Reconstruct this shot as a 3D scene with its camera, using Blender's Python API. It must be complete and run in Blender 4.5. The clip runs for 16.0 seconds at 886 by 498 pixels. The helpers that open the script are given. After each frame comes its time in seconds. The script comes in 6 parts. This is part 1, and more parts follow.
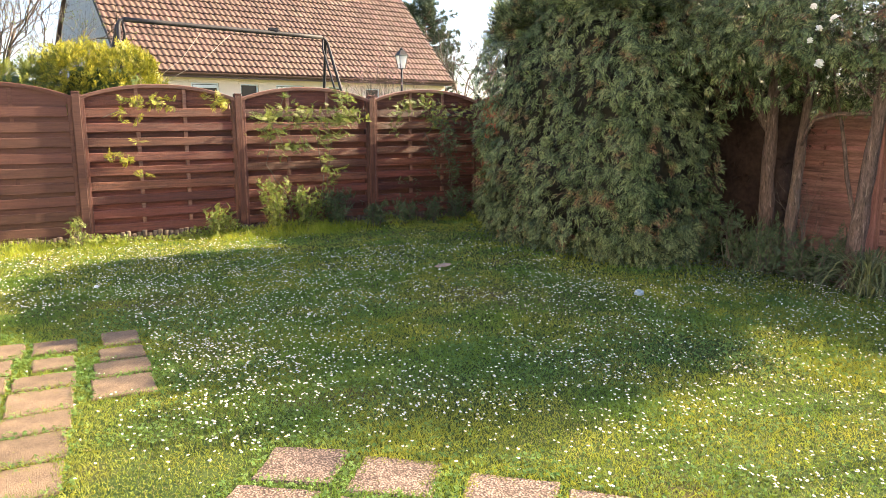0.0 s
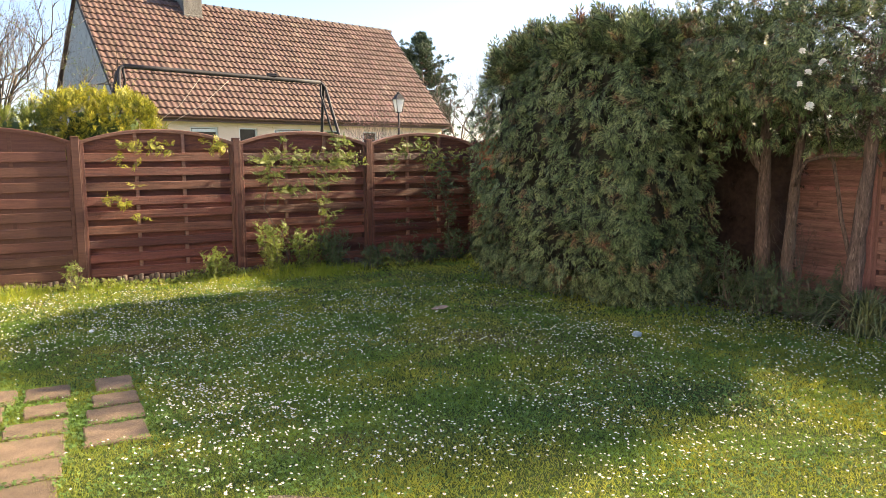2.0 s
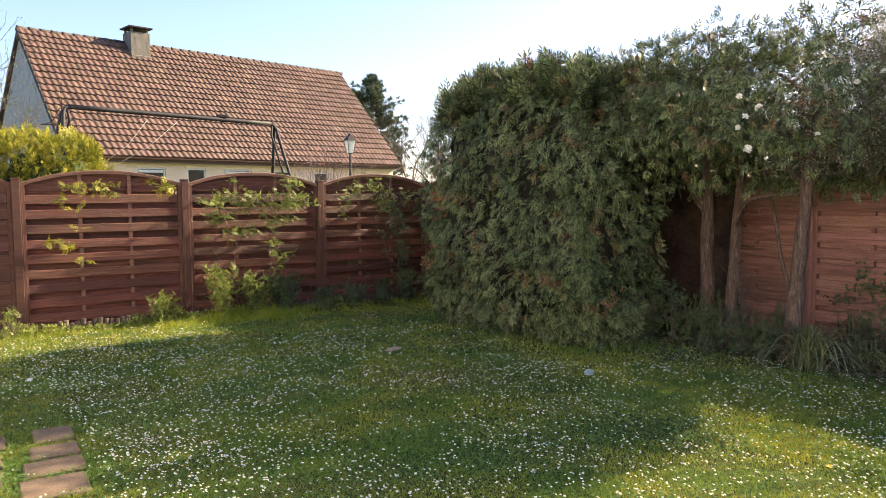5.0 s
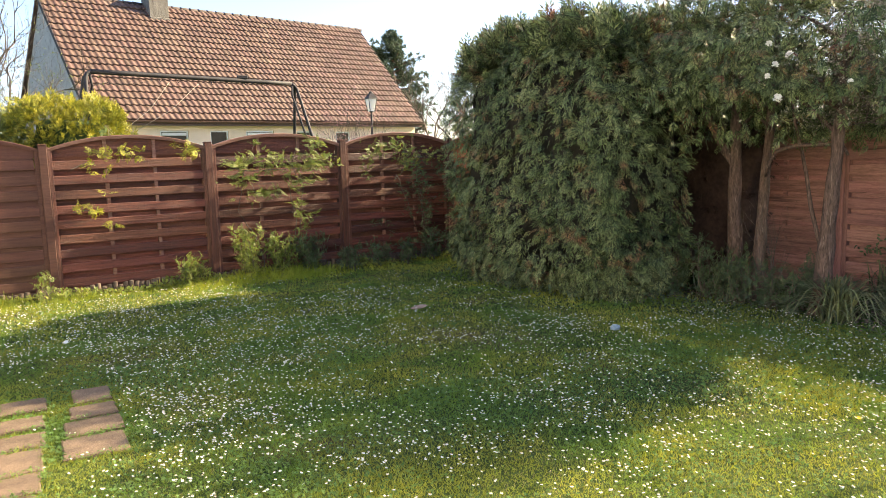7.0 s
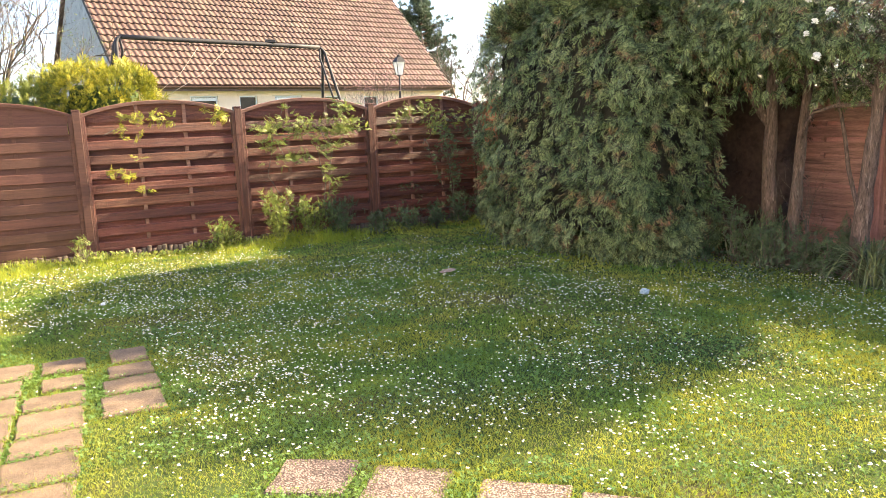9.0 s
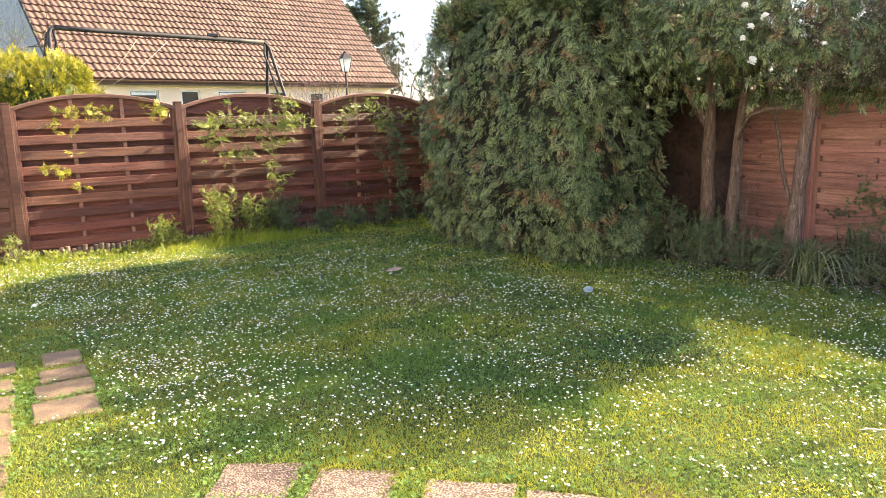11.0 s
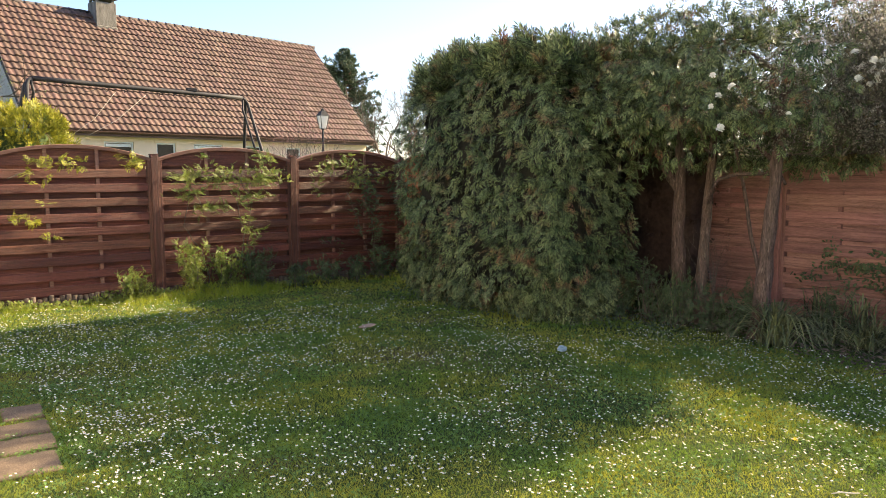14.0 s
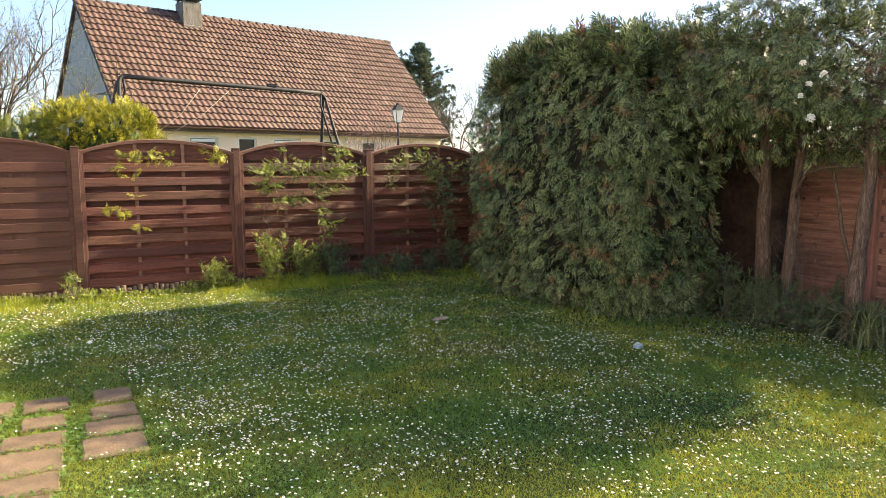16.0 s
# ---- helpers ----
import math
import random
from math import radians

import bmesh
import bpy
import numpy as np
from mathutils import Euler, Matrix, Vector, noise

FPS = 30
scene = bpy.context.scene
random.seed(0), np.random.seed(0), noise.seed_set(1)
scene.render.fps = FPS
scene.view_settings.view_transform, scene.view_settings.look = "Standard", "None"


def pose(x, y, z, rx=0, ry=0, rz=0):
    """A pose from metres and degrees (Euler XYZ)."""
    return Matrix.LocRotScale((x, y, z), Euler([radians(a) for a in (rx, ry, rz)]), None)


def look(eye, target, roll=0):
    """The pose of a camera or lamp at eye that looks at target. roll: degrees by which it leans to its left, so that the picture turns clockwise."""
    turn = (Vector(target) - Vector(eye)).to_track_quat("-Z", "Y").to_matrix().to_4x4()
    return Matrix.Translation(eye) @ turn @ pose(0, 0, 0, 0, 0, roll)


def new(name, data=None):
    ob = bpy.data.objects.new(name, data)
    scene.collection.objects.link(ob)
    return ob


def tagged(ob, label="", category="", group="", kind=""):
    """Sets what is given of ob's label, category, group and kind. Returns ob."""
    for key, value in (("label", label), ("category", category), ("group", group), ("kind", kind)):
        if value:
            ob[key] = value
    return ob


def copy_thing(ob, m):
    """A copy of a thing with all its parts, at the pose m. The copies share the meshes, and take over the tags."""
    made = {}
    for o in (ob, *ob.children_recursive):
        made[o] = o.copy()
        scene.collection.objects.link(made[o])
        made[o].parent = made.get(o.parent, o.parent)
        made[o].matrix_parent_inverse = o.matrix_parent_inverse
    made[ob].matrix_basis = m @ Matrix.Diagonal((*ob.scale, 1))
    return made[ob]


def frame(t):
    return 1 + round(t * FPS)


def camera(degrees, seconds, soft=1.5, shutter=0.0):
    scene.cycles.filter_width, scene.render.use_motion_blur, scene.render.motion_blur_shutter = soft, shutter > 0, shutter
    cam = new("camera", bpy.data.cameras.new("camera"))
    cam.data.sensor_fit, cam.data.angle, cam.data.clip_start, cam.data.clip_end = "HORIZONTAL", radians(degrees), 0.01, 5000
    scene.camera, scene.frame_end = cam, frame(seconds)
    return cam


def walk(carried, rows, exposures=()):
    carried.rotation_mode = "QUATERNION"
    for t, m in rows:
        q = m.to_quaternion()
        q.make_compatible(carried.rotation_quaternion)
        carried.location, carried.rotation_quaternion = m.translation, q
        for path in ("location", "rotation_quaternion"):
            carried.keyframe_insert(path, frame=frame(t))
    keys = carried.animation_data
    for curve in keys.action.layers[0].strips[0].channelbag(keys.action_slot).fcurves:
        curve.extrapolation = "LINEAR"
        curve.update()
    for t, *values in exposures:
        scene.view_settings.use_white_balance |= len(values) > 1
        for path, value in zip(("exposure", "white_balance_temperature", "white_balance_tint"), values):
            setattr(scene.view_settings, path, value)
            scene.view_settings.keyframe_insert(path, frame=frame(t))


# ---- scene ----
cam = camera(62.5, 16.0, soft=0.5)
PATH = [
    (0, (0.193, -0.231, 1.56), (1.181, 1.469, 1.196), 0.1),
    (0.5, (0.185, -0.236, 1.561), (1.174, 1.469, 1.224), 0.1),
    (1, (0.184, -0.245, 1.563), (1.172, 1.467, 1.257), 0.1),
    (1.5, (0.194, -0.244, 1.572), (1.185, 1.472, 1.294), -0.1),
    (2, (0.203, -0.234, 1.571), (1.205, 1.478, 1.318), -0.2),
    (2.5, (0.202, -0.236, 1.572), (1.224, 1.469, 1.342), -0.3),
    (3, (0.21, -0.233, 1.578), (1.257, 1.458, 1.373), -0.5),
    (3.5, (0.208, -0.235, 1.585), (1.299, 1.431, 1.401), -0.5),
    (4, (0.196, -0.242, 1.588), (1.307, 1.413, 1.428), -0.4),
    (6.3, (0.195, -0.228, 1.57), (1.32, 1.419, 1.426), -0.5),
    (6.5, (0.195, -0.232, 1.582), (1.306, 1.421, 1.406), -0.8),
    (7, (0.193, -0.231, 1.587), (1.25, 1.447, 1.326), -1.6),
    (7.5, (0.186, -0.23, 1.583), (1.196, 1.47, 1.283), -2.2),
    (8, (0.188, -0.231, 1.576), (1.17, 1.481, 1.252), -2.2),
    (10.3, (0.204, -0.237, 1.575), (1.197, 1.458, 1.205), -1.7),
    (10.5, (0.211, -0.229, 1.575), (1.222, 1.457, 1.204), -1.7),
    (11, (0.215, -0.227, 1.58), (1.315, 1.404, 1.217), -1.3),
    (11.5, (0.223, -0.224, 1.582), (1.413, 1.346, 1.237), -1.0),
    (12, (0.221, -0.224, 1.582), (1.471, 1.305, 1.265), -0.7),
    (12.5, (0.224, -0.221, 1.594), (1.544, 1.256, 1.32), -0.2),
    (13, (0.214, -0.219, 1.593), (1.558, 1.242, 1.344), 0.3),
    (13.5, (0.203, -0.224, 1.586), (1.463, 1.313, 1.363), 0.1),
    (14, (0.187, -0.223, 1.582), (1.363, 1.381, 1.373), 0.0),
    (14.5, (0.183, -0.222, 1.58), (1.307, 1.42, 1.374), -0.0),
    (15, (0.189, -0.213, 1.579), (1.257, 1.464, 1.368), -0.0),
    (15.5, (0.198, -0.204, 1.578), (1.229, 1.495, 1.358), -0.0),
    (16, (0.195, -0.207, 1.578), (1.203, 1.506, 1.352), -0.1),
]
EXPOSURES = [(0, 2.60, 6400.0, 20.5), (1.5, 2.28, 6400.0, 20.5), (3, 2.12, 6400.0, 21.0), (4, 2.08, 6400.0, 22.0), (6.5, 2.08, 6400.0, 22.0), (7, 2.32, 6400.0, 18.0), (7.5, 2.64, 6400.0, 19.0), (8, 2.72, 6400.0, 19.0), (10.3, 3.00, 6400.0, 20.0), (11, 2.86, 6400.0, 20.0), (11.5, 2.52, 6400.0, 18.5), (12, 2.24, 6400.0, 17.0), (12.5, 2.12, 6400.0, 17.0), (13.5, 2.08, 6400.0, 18.0), (16, 2.14, 6400.0, 17.0)]
walk(cam, [(t, look(eye, target, roll)) for t, eye, target, roll in PATH], EXPOSURES)

# ---- world and sun ----
SUN_EL, SUN_AZ = 29.5, -4.5        # degrees; azimuth from the x axis
world = bpy.data.worlds.new("world")
scene.world = world
world.use_nodes = True
wn = world.node_tree.nodes
sky = wn.new("ShaderNodeTexSky")
sky.sky_type = "NISHITA"
sky.sun_disc = False
sky.sun_elevation = radians(SUN_EL)
sky.sun_rotation = radians(90 - SUN_AZ)
sky.dust_density = 1.0
sky.ozone_density = 2.0
sky.air_density = 1.0
wn["Background"].inputs["Strength"].default_value = 0.073
world.node_tree.links.new(sky.outputs[0], wn["Background"].inputs["Color"])
sun_data = bpy.data.lights.new("sun", "SUN")
sun_data.energy, sun_data.angle, sun_data.color = 4.0, radians(0.6), (1.0, 0.85, 0.52)
sun = new("sun", sun_data)
SUN_DIR = Vector((math.cos(radians(SUN_EL)) * math.cos(radians(SUN_AZ)),
                  math.cos(radians(SUN_EL)) * math.sin(radians(SUN_AZ)), math.sin(radians(SUN_EL))))
sun.matrix_world = look(SUN_DIR * 60, (0, 0, 0))

rng = np.random.default_rng(7)


# ---- materials ----
def material(name, dark, light, scale=4.0, rough=0.75, bump=0.25, grain=60.0, stretch=(1, 1, 1),
             jitter=0.0, island=0.0, hue=0.0, translucent=0.0, metal=0.0, spec=0.4, extra=None, through_tint=None):
    """Procedural surface: two noises between two colours, varied piece by piece."""
    m = bpy.data.materials.new(name)
    m.use_nodes = True
    nt = m.node_tree
    n, link = nt.nodes, nt.links.new
    bsdf = n["Principled BSDF"]
    coord = n.new("ShaderNodeTexCoord")
    info = n.new("ShaderNodeObjectInfo")
    shift = n.new("ShaderNodeVectorMath")
    shift.operation = "MULTIPLY_ADD"
    shift.inputs[0].default_value = (37.0, 19.0, 53.0)
    link(info.outputs["Random"], shift.inputs[1])
    link(coord.outputs["Object"], shift.inputs[2])
    mapping = n.new("ShaderNodeMapping")
    mapping.inputs["Scale"].default_value = stretch
    link(shift.outputs[0], mapping.inputs["Vector"])
    big = n.new("ShaderNodeTexNoise")
    big.inputs["Scale"].default_value = scale
    big.inputs["Detail"].default_value = 4
    fine = n.new("ShaderNodeTexNoise")
    fine.inputs["Scale"].default_value = grain
    fine.inputs["Detail"].default_value = 5
    link(mapping.outputs[0], big.inputs["Vector"])
    link(mapping.outputs[0], fine.inputs["Vector"])
    mean = n.new("ShaderNodeMix")
    mean.inputs[0].default_value = 0.45
    link(big.outputs["Fac"], mean.inputs[2])
    link(fine.outputs["Fac"], mean.inputs[3])
    ramp = n.new("ShaderNodeValToRGB")
    ramp.color_ramp.elements[0].position, ramp.color_ramp.elements[0].color = 0.36, (*dark, 1)
    ramp.color_ramp.elements[1].position, ramp.color_ramp.elements[1].color = 0.64, (*light, 1)
    link(mean.outputs[0], ramp.inputs[0])
    colour = ramp.outputs[0]
    if extra:                                  # (colour, scale, threshold): blotches with a shape of their own
        blot = n.new("ShaderNodeTexNoise")
        blot.inputs["Scale"].default_value = extra[1]
        blot.inputs["Detail"].default_value = 5
        link((mapping.outputs[0] if stretch != (1, 1, 1) else coord.outputs["Object"]), blot.inputs["Vector"])
        step = n.new("ShaderNodeMapRange")
        step.inputs["From Min"].default_value, step.inputs["From Max"].default_value = extra[2], extra[2] + 0.12
        link(blot.outputs["Fac"], step.inputs["Value"])
        mix = n.new("ShaderNodeMix")
        mix.data_type = "RGBA"
        link(step.outputs[0], mix.inputs[0])
        link(colour, mix.inputs[6])
        mix.inputs[7].default_value = (*extra[0], 1)
        colour = mix.outputs[2]
    if jitter or island or hue:
        hsv = n.new("ShaderNodeHueSaturation")
        geo = n.new("ShaderNodeNewGeometry")
        source = geo.outputs["Random Per Island"] if island else info.outputs["Random"]
        amount = island or jitter
        rng_v = n.new("ShaderNodeMapRange")
        rng_v.inputs["To Min"].default_value, rng_v.inputs["To Max"].default_value = 1 - amount, 1 + amount
        link(source, rng_v.inputs["Value"])
        link(rng_v.outputs[0], hsv.inputs["Value"])
        if hue:
            wrap = n.new("ShaderNodeMath")
            wrap.operation = "MULTIPLY"
            wrap.inputs[1].default_value = 7.31
            frac = n.new("ShaderNodeMath")
            frac.operation = "FRACT"
            rng_h = n.new("ShaderNodeMapRange")
            rng_h.inputs["To Min"].default_value, rng_h.inputs["To Max"].default_value = 0.5 - hue, 0.5 + hue
            link(source, wrap.inputs[0])
            link(wrap.outputs[0], frac.inputs[0])
            link(frac.outputs[0], rng_h.inputs["Value"])
            link(rng_h.outputs[0], hsv.inputs["Hue"])
        link(colour, hsv.inputs["Color"])
        colour = hsv.outputs[0]
    link(colour, bsdf.inputs["Base Color"])
    bsdf.inputs["Roughness"].default_value = rough
    bsdf.inputs["Metallic"].default_value = metal
    bsdf.inputs["Specular IOR Level"].default_value = spec
    if bump:
        b = n.new("ShaderNodeBump")
        b.inputs["Strength"].default_value = bump
        b.inputs["Distance"].default_value = 0.01
        link(fine.outputs["Fac"], b.inputs["Height"])
        link(b.outputs[0], bsdf.inputs["Normal"])
    if translucent:
        tr = n.new("ShaderNodeBsdfTranslucent")
        link(colour, tr.inputs["Color"])
        if through_tint:                       # light that comes through a leaf is yellower
            tint = n.new("ShaderNodeMix")
            tint.data_type, tint.blend_type = "RGBA", "MULTIPLY"
            tint.inputs[0].default_value = 1.0
            link(colour, tint.inputs[6])
            tint.inputs[7].default_value = (*through_tint, 1)
            link(tint.outputs[2], tr.inputs["Color"])
        mixs = n.new("ShaderNodeMixShader")
        mixs.inputs[0].default_value = translucent
        link(bsdf.outputs[0], mixs.inputs[1])
        link(tr.outputs[0], mixs.inputs[2])
        link(mixs.outputs[0], n["Material Output"].inputs["Surface"])
    return m


SOIL = material("lawn_soil", (0.032, 0.055, 0.016), (0.075, 0.098, 0.03), 1.3, 0.95, 0.6, 40, spec=0.05,
                extra=((0.1, 0.078, 0.04), 0.9, 0.58))
GRASS = material("grass", (0.165, 0.23, 0.05), (0.34, 0.37, 0.084), 1.1, 0.6, 0, 6, island=0.2, hue=0.012, translucent=0.42, spec=0.05, extra=((0.138, 0.235, 0.056), 1.25, 0.47), through_tint=(1.35, 1.12, 0.4))
CLOVER = material("clover", (0.075, 0.158, 0.048), (0.18, 0.285, 0.085), 1.1, 0.65, 0, 8, island=0.3, hue=0.014, translucent=0.3, spec=0.12, through_tint=(1.35, 1.12, 0.4))
DRYGRASS = material("dry_grass", (0.19, 0.165, 0.065), (0.34, 0.29, 0.125), 2, 0.9, 0, 9, island=0.3, translucent=0.3, spec=0.05)
# brighter copy of GRASS: sunlight on the fence strip put into the colour
LONGGRASS = material("long_sunlit_grass", (0.19, 0.275, 0.045), (0.40, 0.45, 0.08), 0.9, 0.6, 0, 6, island=0.22, hue=0.014, translucent=0.42, spec=0.05, through_tint=(1.35, 1.12, 0.4))
PETAL = material("daisy_petal", (0.78, 0.78, 0.76), (0.85, 0.84, 0.84), 3, 0.6, 0, 20, island=0.06, translucent=0.3, spec=0.2)
DAISY_EYE = material("daisy_eye", (0.6, 0.38, 0.03), (0.75, 0.5, 0.05), 3, 0.7, 0, 20)
WOOD = material("stained_wood", (0.058, 0.0165, 0.0105), (0.172, 0.054, 0.032), 2.6, 0.5, 0.7, 22, (0.8, 16, 16), jitter=0.38, hue=0.008, extra=((0.24, 0.1, 0.066), 1.5, 0.62))
WOOD_PLAIN = material("matt_brown_wood", (0.076, 0.03, 0.019), (0.132, 0.054, 0.034), 2.6, 0.7, 0.4, 22, (0.8, 16, 16), jitter=0.14, hue=0.006)
WOOD_ORANGE = material("orange_wood", (0.26, 0.07, 0.03), (0.4, 0.115, 0.05), 2.6, 0.6, 0.4, 22, (0.8, 16, 16), jitter=0.1)
WOOD_POST = material("stained_post_wood", (0.055, 0.0165, 0.0105), (0.155, 0.05, 0.03), 2.6, 0.5, 0.7, 22, (16, 16, 0.8), jitter=0.2, hue=0.008, extra=((0.24, 0.1, 0.066), 1.5, 0.62))
WOOD_RED_POST = material("red_stained_post_wood", (0.16, 0.073, 0.056), (0.35, 0.175, 0.14), 2.4, 0.65, 0.6, 20, (16, 16, 0.9), jitter=0.15, hue=0.01)
WOOD_EDGE = material("weathered_rail_wood", (0.15, 0.065, 0.042), (0.28, 0.145, 0.1), 2, 0.6, 0.5, 9, (1.2, 14, 14), jitter=0.2)
WOOD_RED = material("red_stained_wood", (0.175, 0.082, 0.066), (0.44, 0.222, 0.182), 2.4, 0.65, 0.7, 20, (0.9, 15, 15), jitter=0.2, hue=0.008, extra=((0.13, 0.066, 0.052), 1.9, 0.6))
LOGWOOD = material("log_edging_wood", (0.06, 0.04, 0.028), (0.16, 0.11, 0.078), 4, 0.8, 0.5, 20, (10, 10, 1.5), jitter=0.3)
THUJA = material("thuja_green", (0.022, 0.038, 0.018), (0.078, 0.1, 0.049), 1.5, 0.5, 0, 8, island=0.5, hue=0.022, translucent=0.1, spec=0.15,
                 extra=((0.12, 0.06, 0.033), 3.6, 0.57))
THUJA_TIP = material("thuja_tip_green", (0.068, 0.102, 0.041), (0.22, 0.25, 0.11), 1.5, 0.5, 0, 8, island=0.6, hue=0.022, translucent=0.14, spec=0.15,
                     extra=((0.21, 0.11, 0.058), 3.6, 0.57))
# near-black colour that paints the shade inside the thuja hedge
THUJA_IN = material("thuja_inner_shade", (0.014, 0.013, 0.008), (0.035, 0.028, 0.018), 3, 0.95, 0.5, 20)
GOLD = material("golden_conifer", (0.21, 0.215, 0.018), (0.5, 0.44, 0.038), 2, 0.55, 0, 10, island=0.45, hue=0.014, translucent=0.35)
# darker, greener GOLD: paints the left block's shade; also used for inner blades
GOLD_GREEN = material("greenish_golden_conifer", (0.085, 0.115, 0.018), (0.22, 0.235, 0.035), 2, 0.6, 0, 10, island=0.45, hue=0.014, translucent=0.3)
GOLD_IN = material("golden_conifer_inner_shade", (0.03, 0.05, 0.012), (0.06, 0.09, 0.02), 3, 0.9, 0.5, 20)
BARK = material("grey_brown_bark", (0.05, 0.031, 0.023), (0.19, 0.122, 0.095), 7, 0.9, 1.0, 22, (7, 7, 1.2), extra=((0.28, 0.205, 0.165), 9, 0.60))
TWIG = material("twig_bark", (0.075, 0.06, 0.046), (0.18, 0.14, 0.108), 5, 0.9, 0.2, 30)
LEAF = material("fresh_leaf", (0.12, 0.16, 0.03), (0.3, 0.33, 0.075), 3, 0.45, 0, 12, island=0.35, hue=0.03, translucent=0.4)
LEAF_DARK = material("dark_leaf", (0.045, 0.075, 0.032), (0.12, 0.165, 0.07), 3, 0.4, 0, 12, island=0.35, hue=0.02, translucent=0.25)
IRIS = material("strap_leaf", (0.04, 0.062, 0.028), (0.26, 0.28, 0.13), 3, 0.4, 0, 12, island=0.4, hue=0.03, translucent=0.3)
ROSE_LEAF = material("rose_thicket_leaf", (0.16, 0.15, 0.11), (0.38, 0.34, 0.27), 3, 0.6, 0, 12, island=0.5, hue=0.03, translucent=0.55)
# dark brown that paints the shade in the hollow by the side fence
HOLLOW_SHADE = material("hedge_hollow_shade", (0.035, 0.02, 0.016), (0.085, 0.05, 0.038), 3, 0.95, 0.5, 20)
PALE_STICK = material("bleached_stick", (0.45, 0.40, 0.32), (0.6, 0.55, 0.46), 6, 0.9, 0.2, 40)
MULCH = material("leaf_litter", (0.06, 0.042, 0.03), (0.2, 0.15, 0.11), 3, 0.9, 0, 12, island=0.5)
ROSE = material("white_rose_petal", (0.72, 0.68, 0.6), (0.84, 0.81, 0.75), 8, 0.55, 0, 20, translucent=0.3)
# whitish leaf colour that paints the backlight on the shrubs beyond the fence
BACKLIT_LEAF = material("backlit_pale_leaf", (0.3, 0.33, 0.2), (0.58, 0.58, 0.46), 3, 0.5, 0, 12, island=0.3, translucent=0.4)
PINK = material("pink_bud", (0.42, 0.20, 0.20), (0.60, 0.32, 0.32), 3, 0.6, 0, 12, island=0.3, translucent=0.3)
PINE = material("pine_needle", (0.05, 0.075, 0.038), (0.12, 0.15, 0.08), 1, 0.6, 0, 8, island=0.4, translucent=0.15)
TILE = material("clay_tile", (0.09, 0.049, 0.0355), (0.163, 0.094, 0.068), 2.5, 0.75, 0.4, 30, jitter=0.22, hue=0.01, extra=((0.2, 0.135, 0.095), 1.1, 0.62))
TILE_DARK = material("dark_ridge_tile", (0.045, 0.034, 0.03), (0.095, 0.07, 0.06), 3, 0.8, 0.5, 30, jitter=0.25)
TILE_FIELD = material("clay_tile_field", (0.09, 0.049, 0.0355), (0.163, 0.094, 0.068), 2.5, 0.75, 0.4, 30, island=0.22, hue=0.01, extra=((0.2, 0.135, 0.095), 1.1, 0.62))
RENDER = material("cream_render", (0.78, 0.6, 0.43), (0.86, 0.69, 0.52), 2, 0.9, 0.3, 70)
GABLE = material("grey_render", (0.4, 0.365, 0.325), (0.56, 0.515, 0.46), 3, 0.9, 0.4, 26, extra=((0.33, 0.3, 0.265), 5.0, 0.58))
CHIMNEY = material("chimney_render", (0.115, 0.102, 0.085), (0.25, 0.225, 0.19), 4, 0.9, 0.6, 26, (3, 3, 0.8), extra=((0.09, 0.08, 0.066), 5, 0.6))
WALL_WHITE = material("white_render", (0.72, 0.70, 0.66), (0.80, 0.79, 0.76), 2, 0.9, 0.3, 60)
WHITE = material("white_frame_paint", (0.74, 0.74, 0.72), (0.82, 0.82, 0.80), 4, 0.45, 0.05, 50)
BROWN = material("brown_paint", (0.09, 0.045, 0.03), (0.13, 0.07, 0.05), 4, 0.5, 0.1, 50)
BLACK = material("dark_painted_steel", (0.02, 0.02, 0.022), (0.05, 0.042, 0.04), 6, 0.6, 0.1, 60, spec=0.25)
ROPE = material("pale_rope", (0.3, 0.25, 0.2), (0.42, 0.36, 0.3), 6, 0.9, 0.2, 80)
GLASS_DARK = material("dark_window_pane", (0.018, 0.014, 0.011), (0.035, 0.028, 0.022), 3, 0.12, 0, 30, spec=0.25)
LANTERN_GLASS = material("frosted_lantern_glass", (0.8, 0.8, 0.79), (0.86, 0.86, 0.85), 3, 0.4, 0, 20, translucent=0.6)
PLASTIC = material("pale_blue_plastic", (0.18, 0.26, 0.34), (0.38, 0.46, 0.52), 18, 0.3, 0.2, 60)
CARD = material("weathered_cardboard", (0.28, 0.19, 0.14), (0.42, 0.3, 0.23), 8, 0.9, 0.3, 60)
PAPER = material("white_paper", (0.76, 0.77, 0.79), (0.84, 0.84, 0.85), 8, 0.8, 0.2, 60)
YELLOW = material("yellow_petal", (0.75, 0.55, 0.02), (0.85, 0.65, 0.03), 8, 0.6, 0, 40)


